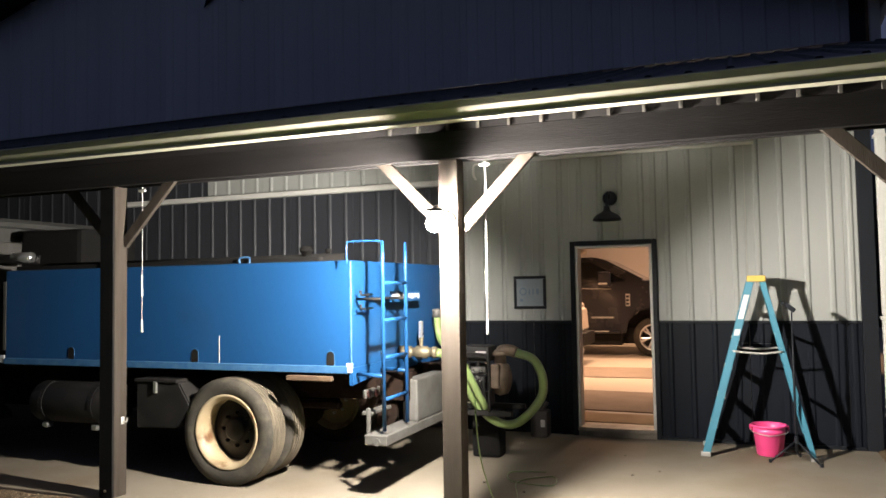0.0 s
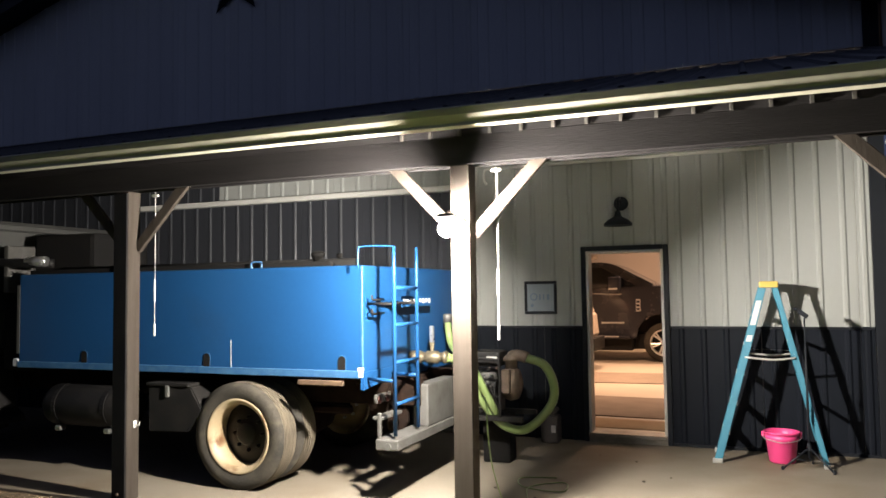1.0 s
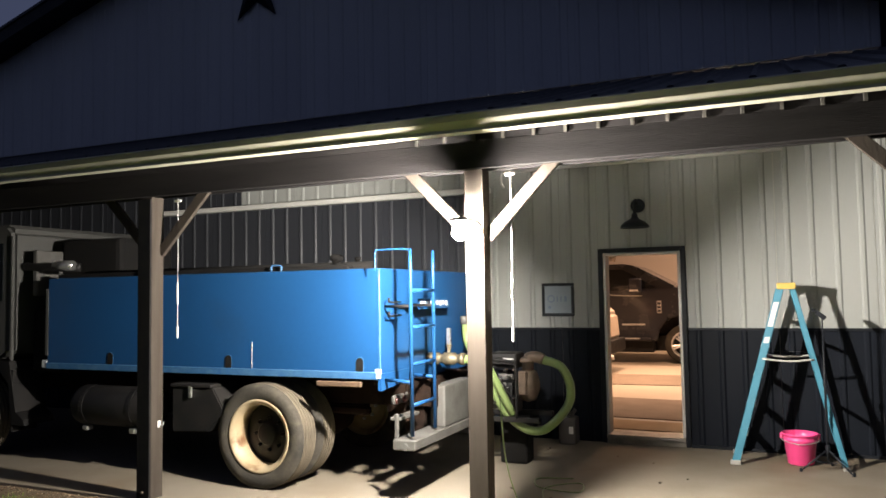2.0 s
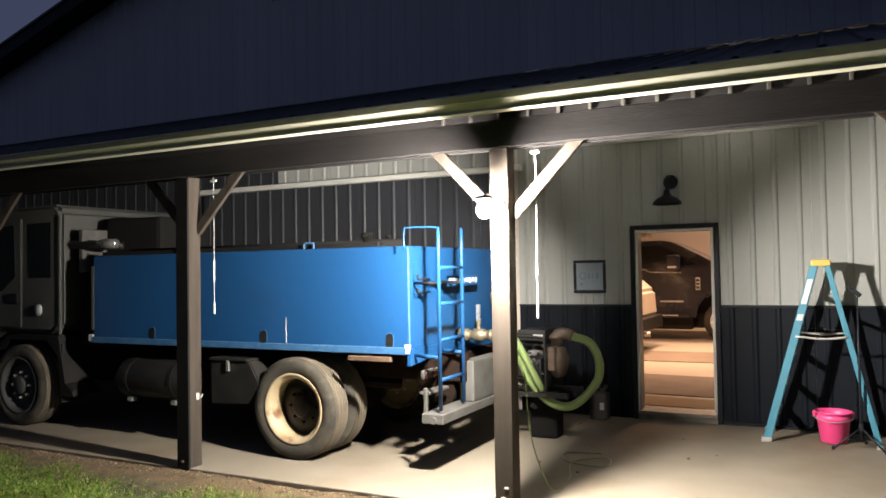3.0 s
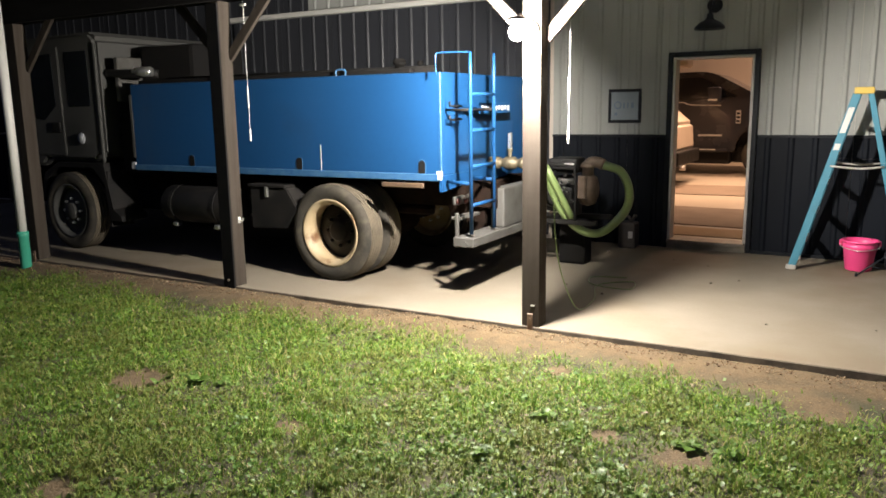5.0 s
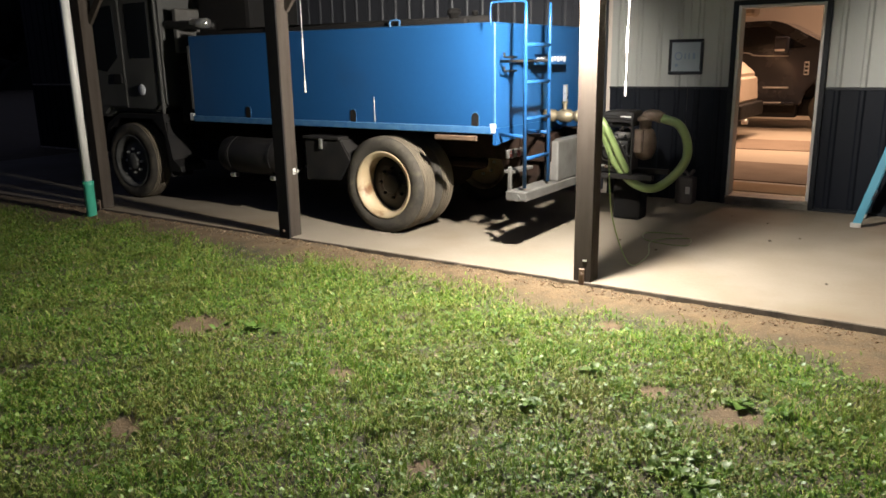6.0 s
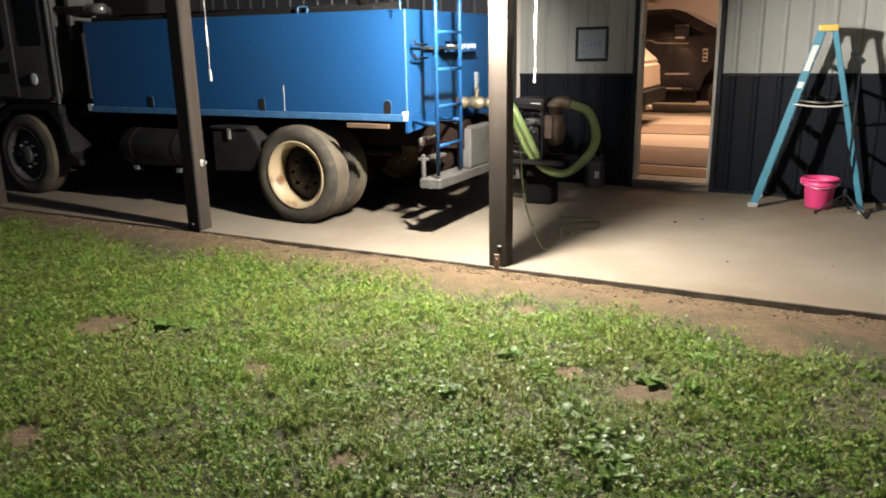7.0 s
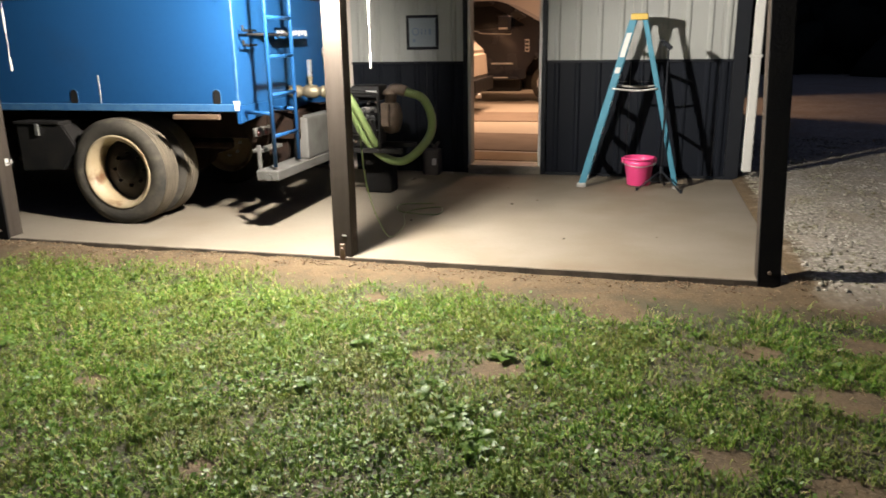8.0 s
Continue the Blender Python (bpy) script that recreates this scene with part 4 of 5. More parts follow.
hose = tagged(part("suction_hose", turn(tube(bend([(-0.955, -1.79, 1.066), (-0.9, -1.72, 1.03), (-0.823, -1.5, 0.874), (-0.72, -1.4, 0.573), (-0.54, -1.32, 0.36), (-0.329, -1.25, 0.33), (-0.104, -1.22, 0.548), (-0.065, -1.2, 0.753), (-0.154, -1.2, 0.952), (-0.33, -1.2, 1.02)], 10), 0.043, 14), BODY_SET), M_HOSE, None, smooth=True),
              "pale green suction hose looped from the valve to the pump", "hose")
hose2 = thing("discharge_hose", "pale green hose hanging beside the tank with a grey cap", "hose", (-1.1, -1.3, 1.0))
lp(hose2, "hose", tube(bend([(-1.143, -1.3, 1.41), (-1.12, -1.3, 1.2), (-1.0, -1.45, 1.1), (-0.8, -1.58, 0.99), (-0.63, -1.5, 0.62), (-0.6, -1.42, 0.5)], 8), 0.036, 14), M_HOSE, smooth=True)
lp(hose2, "cap", lathe([(0.045, 1.38), (0.048, 1.46), (0.03, 1.47), (0.0, 1.47)], "z", (-1.143, -1.3, 0), 14), M_STEELGREY, "grey hose cap", True)

# container by the wall
jug = thing("gas_can", "dusty dark fuel can standing against the wainscot", "fuel can", (-0.34, -0.2, 0))
M_JUG = mat("dusty_dark_plastic", (0.0426, 0.0355, 0.0319), 0.6, 0.0, (0.071, 0.0604, 0.0497), 6, 0.6)
part("body", box(-0.1, 0.1, -0.09, 0.09, 0.0, 0.3, 0.03, seg=3), M_JUG, jug)
part("spout", tube(bend([(0.03, 0, 0.29), (0.05, 0, 0.34), (0.08, 0, 0.38)], 3), 0.02, 8), M_JUG, jug, smooth=True)
part("handle", tube(bend([(-0.07, 0, 0.29), (-0.06, 0, 0.35), (0.0, 0, 0.355), (0.02, 0, 0.3)], 4), 0.014, 8), M_JUG, jug, smooth=True)
part("marking", box(0.02, 0.07, -0.093, -0.0905, 0.12, 0.2, 0.001), M_LABEL, jug, "small pale marking")

# ---- step ladder ----
M_TEAL = mat("teal_fibreglass", (0.0383, 0.173, 0.243), 0.5, 0.0, (0.0307, 0.14, 0.198), 6, 0.6, 50, 0.1, stain=(0.288, 0.32, 0.307), stain_scale=9, stain_lo=0.68, stain_hi=0.74)
M_YELLOW = mat("yellow_plastic_cap", (0.469, 0.328, 0.0625), 0.5, 0.0, (0.352, 0.234, 0.0391), 8, 0.5)
M_ALU = mat("dull_aluminium", (0.55, 0.54, 0.5), 0.45, 0.7, (0.4, 0.39, 0.36), 10, 0.6)
sl = thing("step_ladder", "open teal fibreglass step ladder with a yellow top", "ladder", (1.9, -0.45, 0))


def sloped(a, b, wx, wy, bevel=0.004):
    """A straight bar from a to b; wx across x, wy across y."""
    a, b = Vector(a), Vector(b)
    bm = bmesh.new()
    q = [(-wx / 2, -wy / 2), (wx / 2, -wy / 2), (wx / 2, wy / 2), (-wx / 2, wy / 2)]
    lo = [bm.verts.new(a + Vector((u, v, 0))) for u, v in q]
    hi = [bm.verts.new(b + Vector((u, v, 0))) for u, v in q]
    bm.faces.new(lo[::-1])
    bm.faces.new(hi)
    for k in range(4):
        bm.faces.new((lo[k], lo[(k + 1) % 4], hi[(k + 1) % 4], hi[k]))
    if bevel:
        bmesh.ops.recalc_face_normals(bm, faces=bm.faces)
        bmesh.ops.bevel(bm, geom=bm.edges[:], offset=bevel, segments=1, affect="EDGES")
    return bm


FX0, FX1, RX0, RX1 = 1.43, 1.885, 2.385, 1.995
for yb, yt in ((-0.70, -0.60), (-0.18, -0.29)):
    fr = lp(sl, "front_rail", sloped((FX0, yb, 0.02), (FX1, yt, 1.70), 0.074, 0.028), M_TEAL)
    lp(sl, "foot", box(FX0 - 0.05, FX0 + 0.045, yb - 0.022, yb + 0.022, 0.0, 0.045, 0.006), M_ALU, "grey foot", parent=fr)
    rr = lp(sl, "rear_rail", sloped((RX0, yb + 0.03, 0.02), (RX1, yt + 0.01, 1.70), 0.052, 0.028), M_TEAL)
    lp(sl, "foot", box(RX0 - 0.03, RX0 + 0.03, yb + 0.01, yb + 0.05, 0.0, 0.04, 0.006), M_ALU, "grey foot", parent=rr)
    sp = [(FX0 + (FX1 - FX0) * 0.6 + 0.01, 1.03), (RX0 + (RX1 - RX0) * 0.6, 1.035)]
    lp(sl, "spreader", sloped((sp[0][0], yb + 0.055, 1.06), (sp[1][0], yb + 0.06, 1.05), 0.02, 0.008, 0), M_ALU)
    lp(sl, "spreader_link", tube(bend([(sp[0][0] - 0.01, yb + 0.045, 1.02), (1.95, yb + 0.045, 1.0), (sp[1][0], yb + 0.05, 1.02)], 6), 0.011, 6), M_ALU, smooth=True)
for k in range(5):
    f = (k + 1) / 6.0
    cx, w = FX0 + (FX1 - FX0) * f, 0.52 * (1 - f) + 0.31 * f
    lp(sl, "tread", box(cx - 0.04, cx + 0.04, -0.445 - w / 2, -0.445 + w / 2, 1.7 * f - 0.012, 1.7 * f + 0.012, 0.004), M_ALU)
for f in (0.1, 0.35, 0.7):
    cx, w = RX0 + (RX1 - RX0) * f, 0.5 * (1 - f) + 0.3 * f
    lp(sl, "rear_bar", box(cx - 0.012, cx + 0.012, -0.43 - w / 2, -0.43 + w / 2, 1.7 * f - 0.015, 1.7 * f + 0.015, 0.003), M_ALU)
lp(sl, "top_cap", box(1.855, 2.025, -0.63, -0.26, 1.69, 1.752, 0.012, seg=2), M_YELLOW, "yellow plastic top cap")
fr = sl.children[0]
for f0, f1, mt, lb in ((0.78, 0.92, M_LABEL, "white sticker"), (0.685, 0.72, M_LABEL, "white oval badge")):
    a = (FX0 + (FX1 - FX0) * f0, -0.70 + 0.1 * f0 - 0.0155, 0.02 + 1.68 * f0)
    b = (FX0 + (FX1 - FX0) * f1, -0.70 + 0.1 * f1 - 0.0155, 0.02 + 1.68 * f1)
    lp(sl, "sticker", sloped(a, b, 0.05, 0.002, 0), mt, lb, parent=fr)

# ---- bucket ----
M_PINK = mat("pink_plastic", (0.704, 0.0616, 0.212), 0.4, 0.0, (0.633, 0.044, 0.168), 4, 0.5, 30, 0.04)
bk = thing("bucket", "bright pink plastic bucket on the slab", "bucket", (2.01, -0.48, 0))
bk.scale = (0.88, 0.88, 0.93)
part("body", lathe([(0.0, 0.004), (0.125, 0.004), (0.135, 0.012), (0.165, 0.24), (0.172, 0.245), (0.174, 0.27), (0.17, 0.275), (0.172, 0.3), (0.186, 0.302), (0.19, 0.312), (0.186, 0.322), (0.172, 0.32), (0.16, 0.27), (0.13, 0.016), (0.0, 0.014)], "z", (0, 0, 0), 40), M_PINK, bk, smooth=True)
for sx in (-1, 1):
    part("lug", box(sx * 0.19 - 0.014, sx * 0.19 + 0.014, -0.025, 0.025, 0.255, 0.315, 0.006), M_PINK, bk)
part("bail", tube(bend([(-0.195, 0, 0.285), (-0.17, -0.09, 0.25), (0.0, -0.19, 0.23), (0.17, -0.09, 0.25), (0.195, 0, 0.285)], 5), 0.004, 6), M_ALU, bk, "thin wire bail", smooth=True)

# ---- tripod stand ----
tr = thing("tripod_stand", "slim black tripod stand with a clamp head", "tripod", (2.235, -0.72, 0))
part("pole", tube([(0, 0, 0.1), (0, 0, 0.8), (0, 0, 1.4)], 0, 10, radii=[0.013, 0.011, 0.007]), M_BLACKTRIM, tr, smooth=True)
for k in range(3):
    a = math.radians(200 + 120 * k)
    lg = part("leg", tube([(0, 0, 0.2), (0.25 * math.cos(a), 0.25 * math.sin(a), 0.008)], 0.009, 8), M_BLACKTRIM, tr, smooth=True)
    part("brace", tube([(0, 0, 0.07), (0.13 * math.cos(a), 0.13 * math.sin(a), 0.1)], 0.005, 6), M_BLACKTRIM, tr, smooth=True)
    part("rubber_tip", lathe([(0.014, 0.0), (0.014, 0.03), (0.006, 0.035)], "z", (0.25 * math.cos(a), 0.25 * math.sin(a), 0), 8), M_BLACKTRIM, lg)
part("collar", lathe([(0.02, 0.17), (0.02, 0.23), (0.012, 0.24)], "z", (0, 0, 0), 12), M_BLACKTRIM, tr)
part("collar", lathe([(0.017, 0.78), (0.017, 0.83)], "z", (0, 0, 0), 12), M_BLACKTRIM, tr)
hd = box(-0.05, 0.05, -0.018, 0.018, -0.022, 0.022, 0.006)
turn(hd, Matrix.Translation((-0.01, 0, 1.44)) @ Matrix.Rotation(math.radians(40), 4, "Y"))
part("clamp_head", hd, M_BLACKTRIM, tr)
part("clamp_jaw", box(-0.09, -0.05, -0.02, 0.02, 1.47, 1.5, 0.006), M_BLACKTRIM, tr)

# ---- pull cords ----
for cx in (-2.958, 0.121):
    pc = thing("pull_cord", "white pull cord with two slim handles hanging from the roof", "pull cord", (cx, -3.5, 0.016), group="pull cords")
    part("cord", tube([(0.0, 0, 2.85), (0.004, 0, 2.3), (0, 0, 1.42)], 0.0025, 6), M_WHITE, pc)
    part("upper_handle", lathe([(0.005, 1.82), (0.0075, 1.81), (0.008, 1.64), (0.005, 1.63)], "z", (0, 0, 0), 10), M_WHITE, pc, smooth=True)
    part("lower_handle", lathe([(0.005, 1.44), (0.0085, 1.43), (0.0095, 1.34), (0.007, 1.335)], "z", (0, 0, 0), 10), M_WHITE, pc, smooth=True)
    part("hook_bar", box(-0.035, 0.035, -0.01, 0.01, 2.53, 2.55, 0.003), M_WHITE, pc)

# ---- framed picture ----
pf = thing("framed_picture", "dark framed print with a pale worn sheet on the wall", "picture", (-0.475, -0.02, 1.61))
M_PRINT = mat("pale_blue_print", (0.192, 0.223, 0.245), 0.5, 0.0, (0.16, 0.192, 0.218), 6, 0.6)
M_INK = mat("grey_ink", (0.128, 0.17, 0.227), 0.6)
for u0, u1, v0, v1 in ((-0.19, 0.19, 0.158, 0.19), (-0.19, 0.19, -0.19, -0.158), (-0.19, -0.158, -0.157, 0.157), (0.158, 0.19, -0.157, 0.157)):
    part("frame_bar", box(u0, u1, -0.03, 0.0, v0, v1, 0.006), M_BLACKTRIM, pf)
sheet_ob = part("sheet", box(-0.16, 0.16, -0.016, -0.002, -0.16, 0.16), M_PRINT, pf)
part("ring_mark", lathe([(0.03, -0.019), (0.045, -0.019), (0.045, -0.0165), (0.03, -0.0165), (0.03, -0.019)], "y", (-0.08, 0, 0.01), 20, cap=False), M_INK, sheet_ob)
for k, w in enumerate((0.016, 0.014, 0.03)):
    part("print_bar", box(-0.015 + k * 0.045, -0.015 + k * 0.045 + w, -0.0185, -0.0165, -0.025, 0.04), M_INK, sheet_ob)
part("print_spot", lathe([(0.0, -0.0185), (0.02, -0.0185), (0.02, -0.0165)], "y", (-0.1, 0, -0.09), 14), M_INK, sheet_ob)

# ---- barn lamp over the door ----
bl = thing("barn_lamp", "unlit dark gooseneck barn lamp above the doorway", "wall lamp", (0.465, -0.02, 2.6))
part("wall_plate", lathe([(0.0, -0.05), (0.045, -0.045), (0.075, -0.03), (0.08, -0.002), (0.08, 0.0)], "y", (0, 0, 0.05), 28), M_BLACKTRIM, bl, smooth=True)
part("gooseneck", tube(bend([(0, -0.03, 0.05), (0, -0.12, 0.1), (0, -0.22, 0.06), (0, -0.24, -0.08)], 5), 0.016, 10), M_BLACKTRIM, bl, smooth=True)
part("shade", lathe([(0.03, -0.06), (0.035, -0.1), (0.05, -0.12), (0.11, -0.15), (0.15, -0.19), (0.155, -0.215), (0.15, -0.216), (0.1, -0.165), (0.0, -0.13)], "z", (0, -0.24, 0), 32), M_BLACKTRIM, bl, smooth=True)

# ---- star on the gable ----
st = []
for k in range(10):
    a = math.radians(90 + 36 * k)
    r = 0.57 if k % 2 == 0 else 0.22
    st.append((-4.745 + r * math.cos(a), 6.1 + r * math.sin(a)))
bm = bmesh.new()
ring = [bm.verts.new((u, -0.04, v)) for u, v in st]
tip = bm.verts.new((-4.745, -0.12, 6.1))
for k in range(10):
    bm.faces.new((ring[k], ring[(k + 1) % 10], tip))
bm.faces.new(ring)
tagged(part("barn_star", bm, M_BLACKTRIM, None), "dark five-pointed metal star on the gable", "star")

# ---- downspouts ----
ds = thing("downspout", "white metal downspout at the wall corner", "downspout", (3.13, -0.075, 0.1))
part("pipe", box(-0.045, 0.05, -0.04, 0.04, 0.0, 4.5, 0.01), M_WHITE, ds)
for z in (1.2, 3.0):
    part("strap", box(-0.06, 0.06, -0.046, 0.05, z, z + 0.03, 0.003), M_WHITE, ds)
part("elbow", tube([(0.03, 0.0, 4.14), (0.09, 0.0, 4.28), (0.19, 0.0, 4.42)], 0.036, 12), M_WHITE, ds, "white slanting elbow", smooth=True)
M_GREENPIPE = mat("green_drain_pipe", (0.0426, 0.298, 0.199), 0.45, 0.0, (0.0355, 0.241, 0.163), 6, 0.5)
dp = thing("drain_pipe", "white round downpipe with a green lower sleeve", "drain pipe", (-6.0, -3.9, -0.12))
part("pipe", tube([(0, 0, 0.42), (0, 0, 2.9)], 0.047, 16), M_WHITE, dp, smooth=True)
part("sleeve", lathe([(0.05, 0.0), (0.056, 0.02), (0.056, 0.42), (0.062, 0.43), (0.062, 0.48), (0.047, 0.485)], "z", (0, 0, 0), 18), M_GREENPIPE, dp, "green lower sleeve", smooth=True)

# ---- slab clutter ----
wire = tagged(part("garden_cord", tube(bend([(0.01, -3.5, 0.95), (0.03, -3.45, 0.5), (0.08, -3.3, 0.15), (0.1, -3.1, 0.008), (0.08, -2.7, 0.006), (-0.05, -2.2, 0.006), (0.2, -1.95, 0.006), (0.25, -2.25, 0.006), (-0.1, -2.2, 0.007), (-0.2, -1.9, 0.006), (0.1, -1.8, 0.006)], 8), 0.005, 6), M_HOSE, None, smooth=True), "thin green cord trailing from the post over the slab", "cord")
random.seed(11)
for k in range(10):
    cx, cy, s = random.uniform(-0.6, 2.6), random.uniform(-3.2, -0.5), random.uniform(0.008, 0.02)
    bm = bmesh.new()
    bmesh.ops.create_icosphere(bm, subdivisions=1, radius=s)
    for v in bm.verts:
        v.co *= random.uniform(0.7, 1.1)
        v.co.z = max(v.co.z * 0.6, -s * 0.3)
    turn(bm, Matrix.Translation((cx, cy, s * 0.3)))
    tagged(part("dirt_clod", bm, M_SLABEDGE, None), "small dark clod of dirt on the slab", "dirt clod", "dirt clods")


# small fixings on the posts
hook = thing("hook", "small white plastic hook screwed to the timber post", "hook", (-3.07, -3.6, 0.62))
part("plate", box(0.001, 0.008, -0.018, 0.018, -0.03, 0.03, 0.003), M_WHITE, hook)
part("peg", tube(bend([(0.006, 0, 0.0), (0.035, 0, -0.01), (0.05, 0, 0.004), (0.054, 0, 0.022)], 4), 0.006, 8), M_WHITE, hook, smooth=True)
tag_strip = thing("tag", "small white tag stapled low on the timber post", "tag", (-0.07, -3.69, 0.163))
part("strip", box(-0.016, 0.016, -0.005, -0.001, -0.006, 0.006, 0.001), M_WHITE, tag_strip)

# ---- vehicles in the shop ----
M_PICKUP = mat("black_pickup_paint", (0.0216, 0.0234, 0.0306), 0.25, 0.0, (0.036, 0.036, 0.0432), 3, 0.5, 40, 0.02, coat=0.5)
M_CHROME = mat("bright_trim", (0.78, 0.77, 0.75), 0.32, 0.55, bump=0)
M_TAN = mat("pale_tan_paint", (0.55, 0.47, 0.38), 0.4, 0.0, (0.5, 0.42, 0.33), 3, 0.5, 40, 0.03)
pk = thing("pickup_truck", "black crew-cab pickup with chrome trim parked in the shop", "pickup", (-2.0, 9.4, 0.1))
PY0, PY1 = 8.45, 10.4
body = [(-4.9, 0.55), (-4.9, 1.45), (-3.4, 1.5), (-3.35, 1.52), (-0.25, 1.64), (0.9, 1.58), (1.1, 1.35), (1.12, 0.62), (0.6, 0.55), (0.55, 0.75), (0.36, 0.98), (0.02, 1.04), (-0.32, 0.98), (-0.5, 0.75), (-0.55, 0.5), (-3.0, 0.5), (-3.1, 0.8), (-3.4, 1.0), (-3.8, 1.0), (-4.1, 0.8), (-4.2, 0.55)]


def lift(o):
    return [(u, v + 0.1) for u, v in o]


lp(pk, "body", prism(lift(body), "y", PY0, PY1, bevel=0.03), M_PICKUP, "glossy black body")
cabo = [(-3.35, 1.4), (-3.2, 2.05), (-3.0, 2.17), (-1.25, 2.2), (-1.0, 2.14), (-0.15, 1.68), (-0.12, 1.4)]
cabp = lp(pk, "cab", prism(lift(cabo), "y", PY0 + 0.12, PY1 - 0.12, bevel=0.04), M_PICKUP)
lp(pk, "side_glass", prism(lift([(-3.05, 1.6), (-2.95, 2.03), (-1.3, 2.08), (-0.55, 1.66), (-1.5, 1.6)]), "y", PY0 + 0.105, PY0 + 0.125), M_GLASS, "dark side windows", parent=cabp)
lp(pk, "window_trim", tube(bend([(-3.1, PY0 - 0.008, 1.62), (-1.75, PY0 - 0.008, 1.66), (-1.5, PY0 - 0.008, 1.6), (-0.85, PY0 - 0.008, 1.58)], 4), 0.012, 6), M_CHROME, "chrome window strip", parent=cabp)
mr = lp(pk, "mirror", box(-1.12, -0.83, PY0 - 0.22, PY0 - 0.08, 1.63, 1.97, 0.06, seg=3), M_PICKUP, "large black tow mirror")
lp(pk, "marker_strip", box(-1.09, -0.9, PY0 - 0.229, PY0 - 0.217, 1.68, 1.72, 0.003), M_CHROME, "chrome marker strip", parent=mr)
lp(pk, "mirror_arm", box(-0.95, -0.86, PY0 - 0.1, PY0 + 0.12, 1.66, 1.72, 0.01), M_PICKUP, parent=mr)
vt = lp(pk, "fender_vent", box(-0.54, -0.445, PY0 - 0.016, PY0 + 0.01, 1.2, 1.47, 0.006), M_CHROME, "chrome fender vent")
for k in range(3):
    lp(pk, "vent_slot", box(-0.527, -0.462, PY0 - 0.02, PY0 - 0.0165, 1.225 + k * 0.08, 1.275 + k * 0.08), M_PICKUP, parent=vt)
lp(pk, "side_badge", box(-1.3, -0.8, PY0 - 0.02, PY0 + 0.0, 0.93, 0.97, 0.006), M_CHROME, "chrome side moulding")
lp(pk, "running_board", box(-2.9, -0.65, PY0 - 0.14, PY0 + 0.03, 0.6, 0.67, 0.02), M_PICKUP)
lp(pk, "board_strip", box(-2.9, -0.9, PY0 - 0.15, PY0 - 0.141, 0.64, 0.665, 0.003), M_CHROME, "chrome step strip")
lp(pk, "hood_line", box(-0.2, 1.0, PY0 + 0.05, PY1 - 0.05, 1.72, 1.76, 0.02), M_PICKUP)

# dark boxes fill in the shadow below the pickup's body
lp(pk, "underbody", box(-4.7, 0.95, PY0 + 0.3, PY1 - 0.3, 0.36, 0.72, 0.02), M_BLACK)
lp(pk, "rocker_panel", box(-2.95, -0.62, PY0 + 0.02, PY0 + 0.25, 0.34, 0.62, 0.03), M_BLACK, "dark rocker panel set low to fill the underbody shadow")
for wx in (0.02, -3.65):
    arch = [(wx + 0.6 * math.cos(math.pi * k / 12), 0.56 + 0.6 * math.sin(math.pi * k / 12)) for k in range(13)]
    lp(pk, "wheel_liner", prism(arch + [(wx - 0.6, 0.4), (wx + 0.6, 0.4)], "y", PY0 + 0.36, PY0 + 0.4), M_BLACK)


def car_wheel(root, x, y, z, r, w, face):
    ty = lp(root, "wheel", lathe([(r * 0.66, -w / 2), (r * 0.9, -w / 2), (r, -w * 0.36), (r, w * 0.36), (r * 0.9, w / 2), (r * 0.66, w / 2)], "y", (x, y, z), 40, cap=False), M_TYRE, "", True)
    lp(root, "rim", lathe([(r * 0.68, -w / 2 - 0.004), (r * 0.64, -w / 2 - 0.004), (r * 0.6, -w * 0.3), (r * 0.6, w * 0.45)], "y", (x, y, z), 40, cap=False), face, "", True, parent=ty)
    lp(root, "hub_cap", lathe([(0.0, -w / 2 - 0.01), (r * 0.14, -w / 2 - 0.005), (r * 0.16, -w * 0.3)], "y", (x, y, z), 20), face, "", True, parent=ty)
    for k in range(6):
        a = 2 * math.pi * (k + 0.25) / 6
        for da in (-0.14, 0.14):
            p0 = (x + r * 0.12 * math.cos(a), y - w * 0.42, z + r * 0.12 * math.sin(a))
            p1 = (x + r * 0.63 * math.cos(a + da), y - w * 0.46, z + r * 0.63 * math.sin(a + da))
            lp(root, "spoke", tube([p0, p1], r * 0.05, 6), face, parent=ty)
    lp(root, "brake_disc", lathe([(0.0, 0.0), (r * 0.6, 0.0)], "y", (x, y, z), 24, cap=False), M_BLACK, parent=ty)
    return ty


for wy in (PY0 + 0.16, PY1 - 0.16):
    for wx in (0.02, -3.65):
        car_wheel(pk, wx, wy, 0.1 + 0.42, 0.42, 0.28, M_CHROME)

suv = thing("tan_vehicle", "pale tan vehicle with a dark bumper, seen from behind", "vehicle", (-3.2, 6.2, 0.1))
so = [(-5.4, 0.6), (-5.4, 1.15), (-4.3, 1.25), (-3.7, 1.75), (-1.75, 1.8), (-1.38, 1.45), (-1.14, 1.25), (-1.1, 0.75), (-1.16, 0.6)]
sb = lp(suv, "body", prism(so, "y", 5.3, 7.1, bevel=0.06), M_TAN, "pale tan body")
lp(suv, "bumper", box(-1.3, -1.0, 5.26, 7.14, 0.5, 0.76, 0.04, seg=2), M_BLACK, "dark rear bumper")
lp(suv, "side_glass", prism([(-3.95, 1.3), (-3.6, 1.66), (-1.85, 1.7), (-1.5, 1.34)], "y", 5.292, 5.31), M_GLASS, parent=sb)
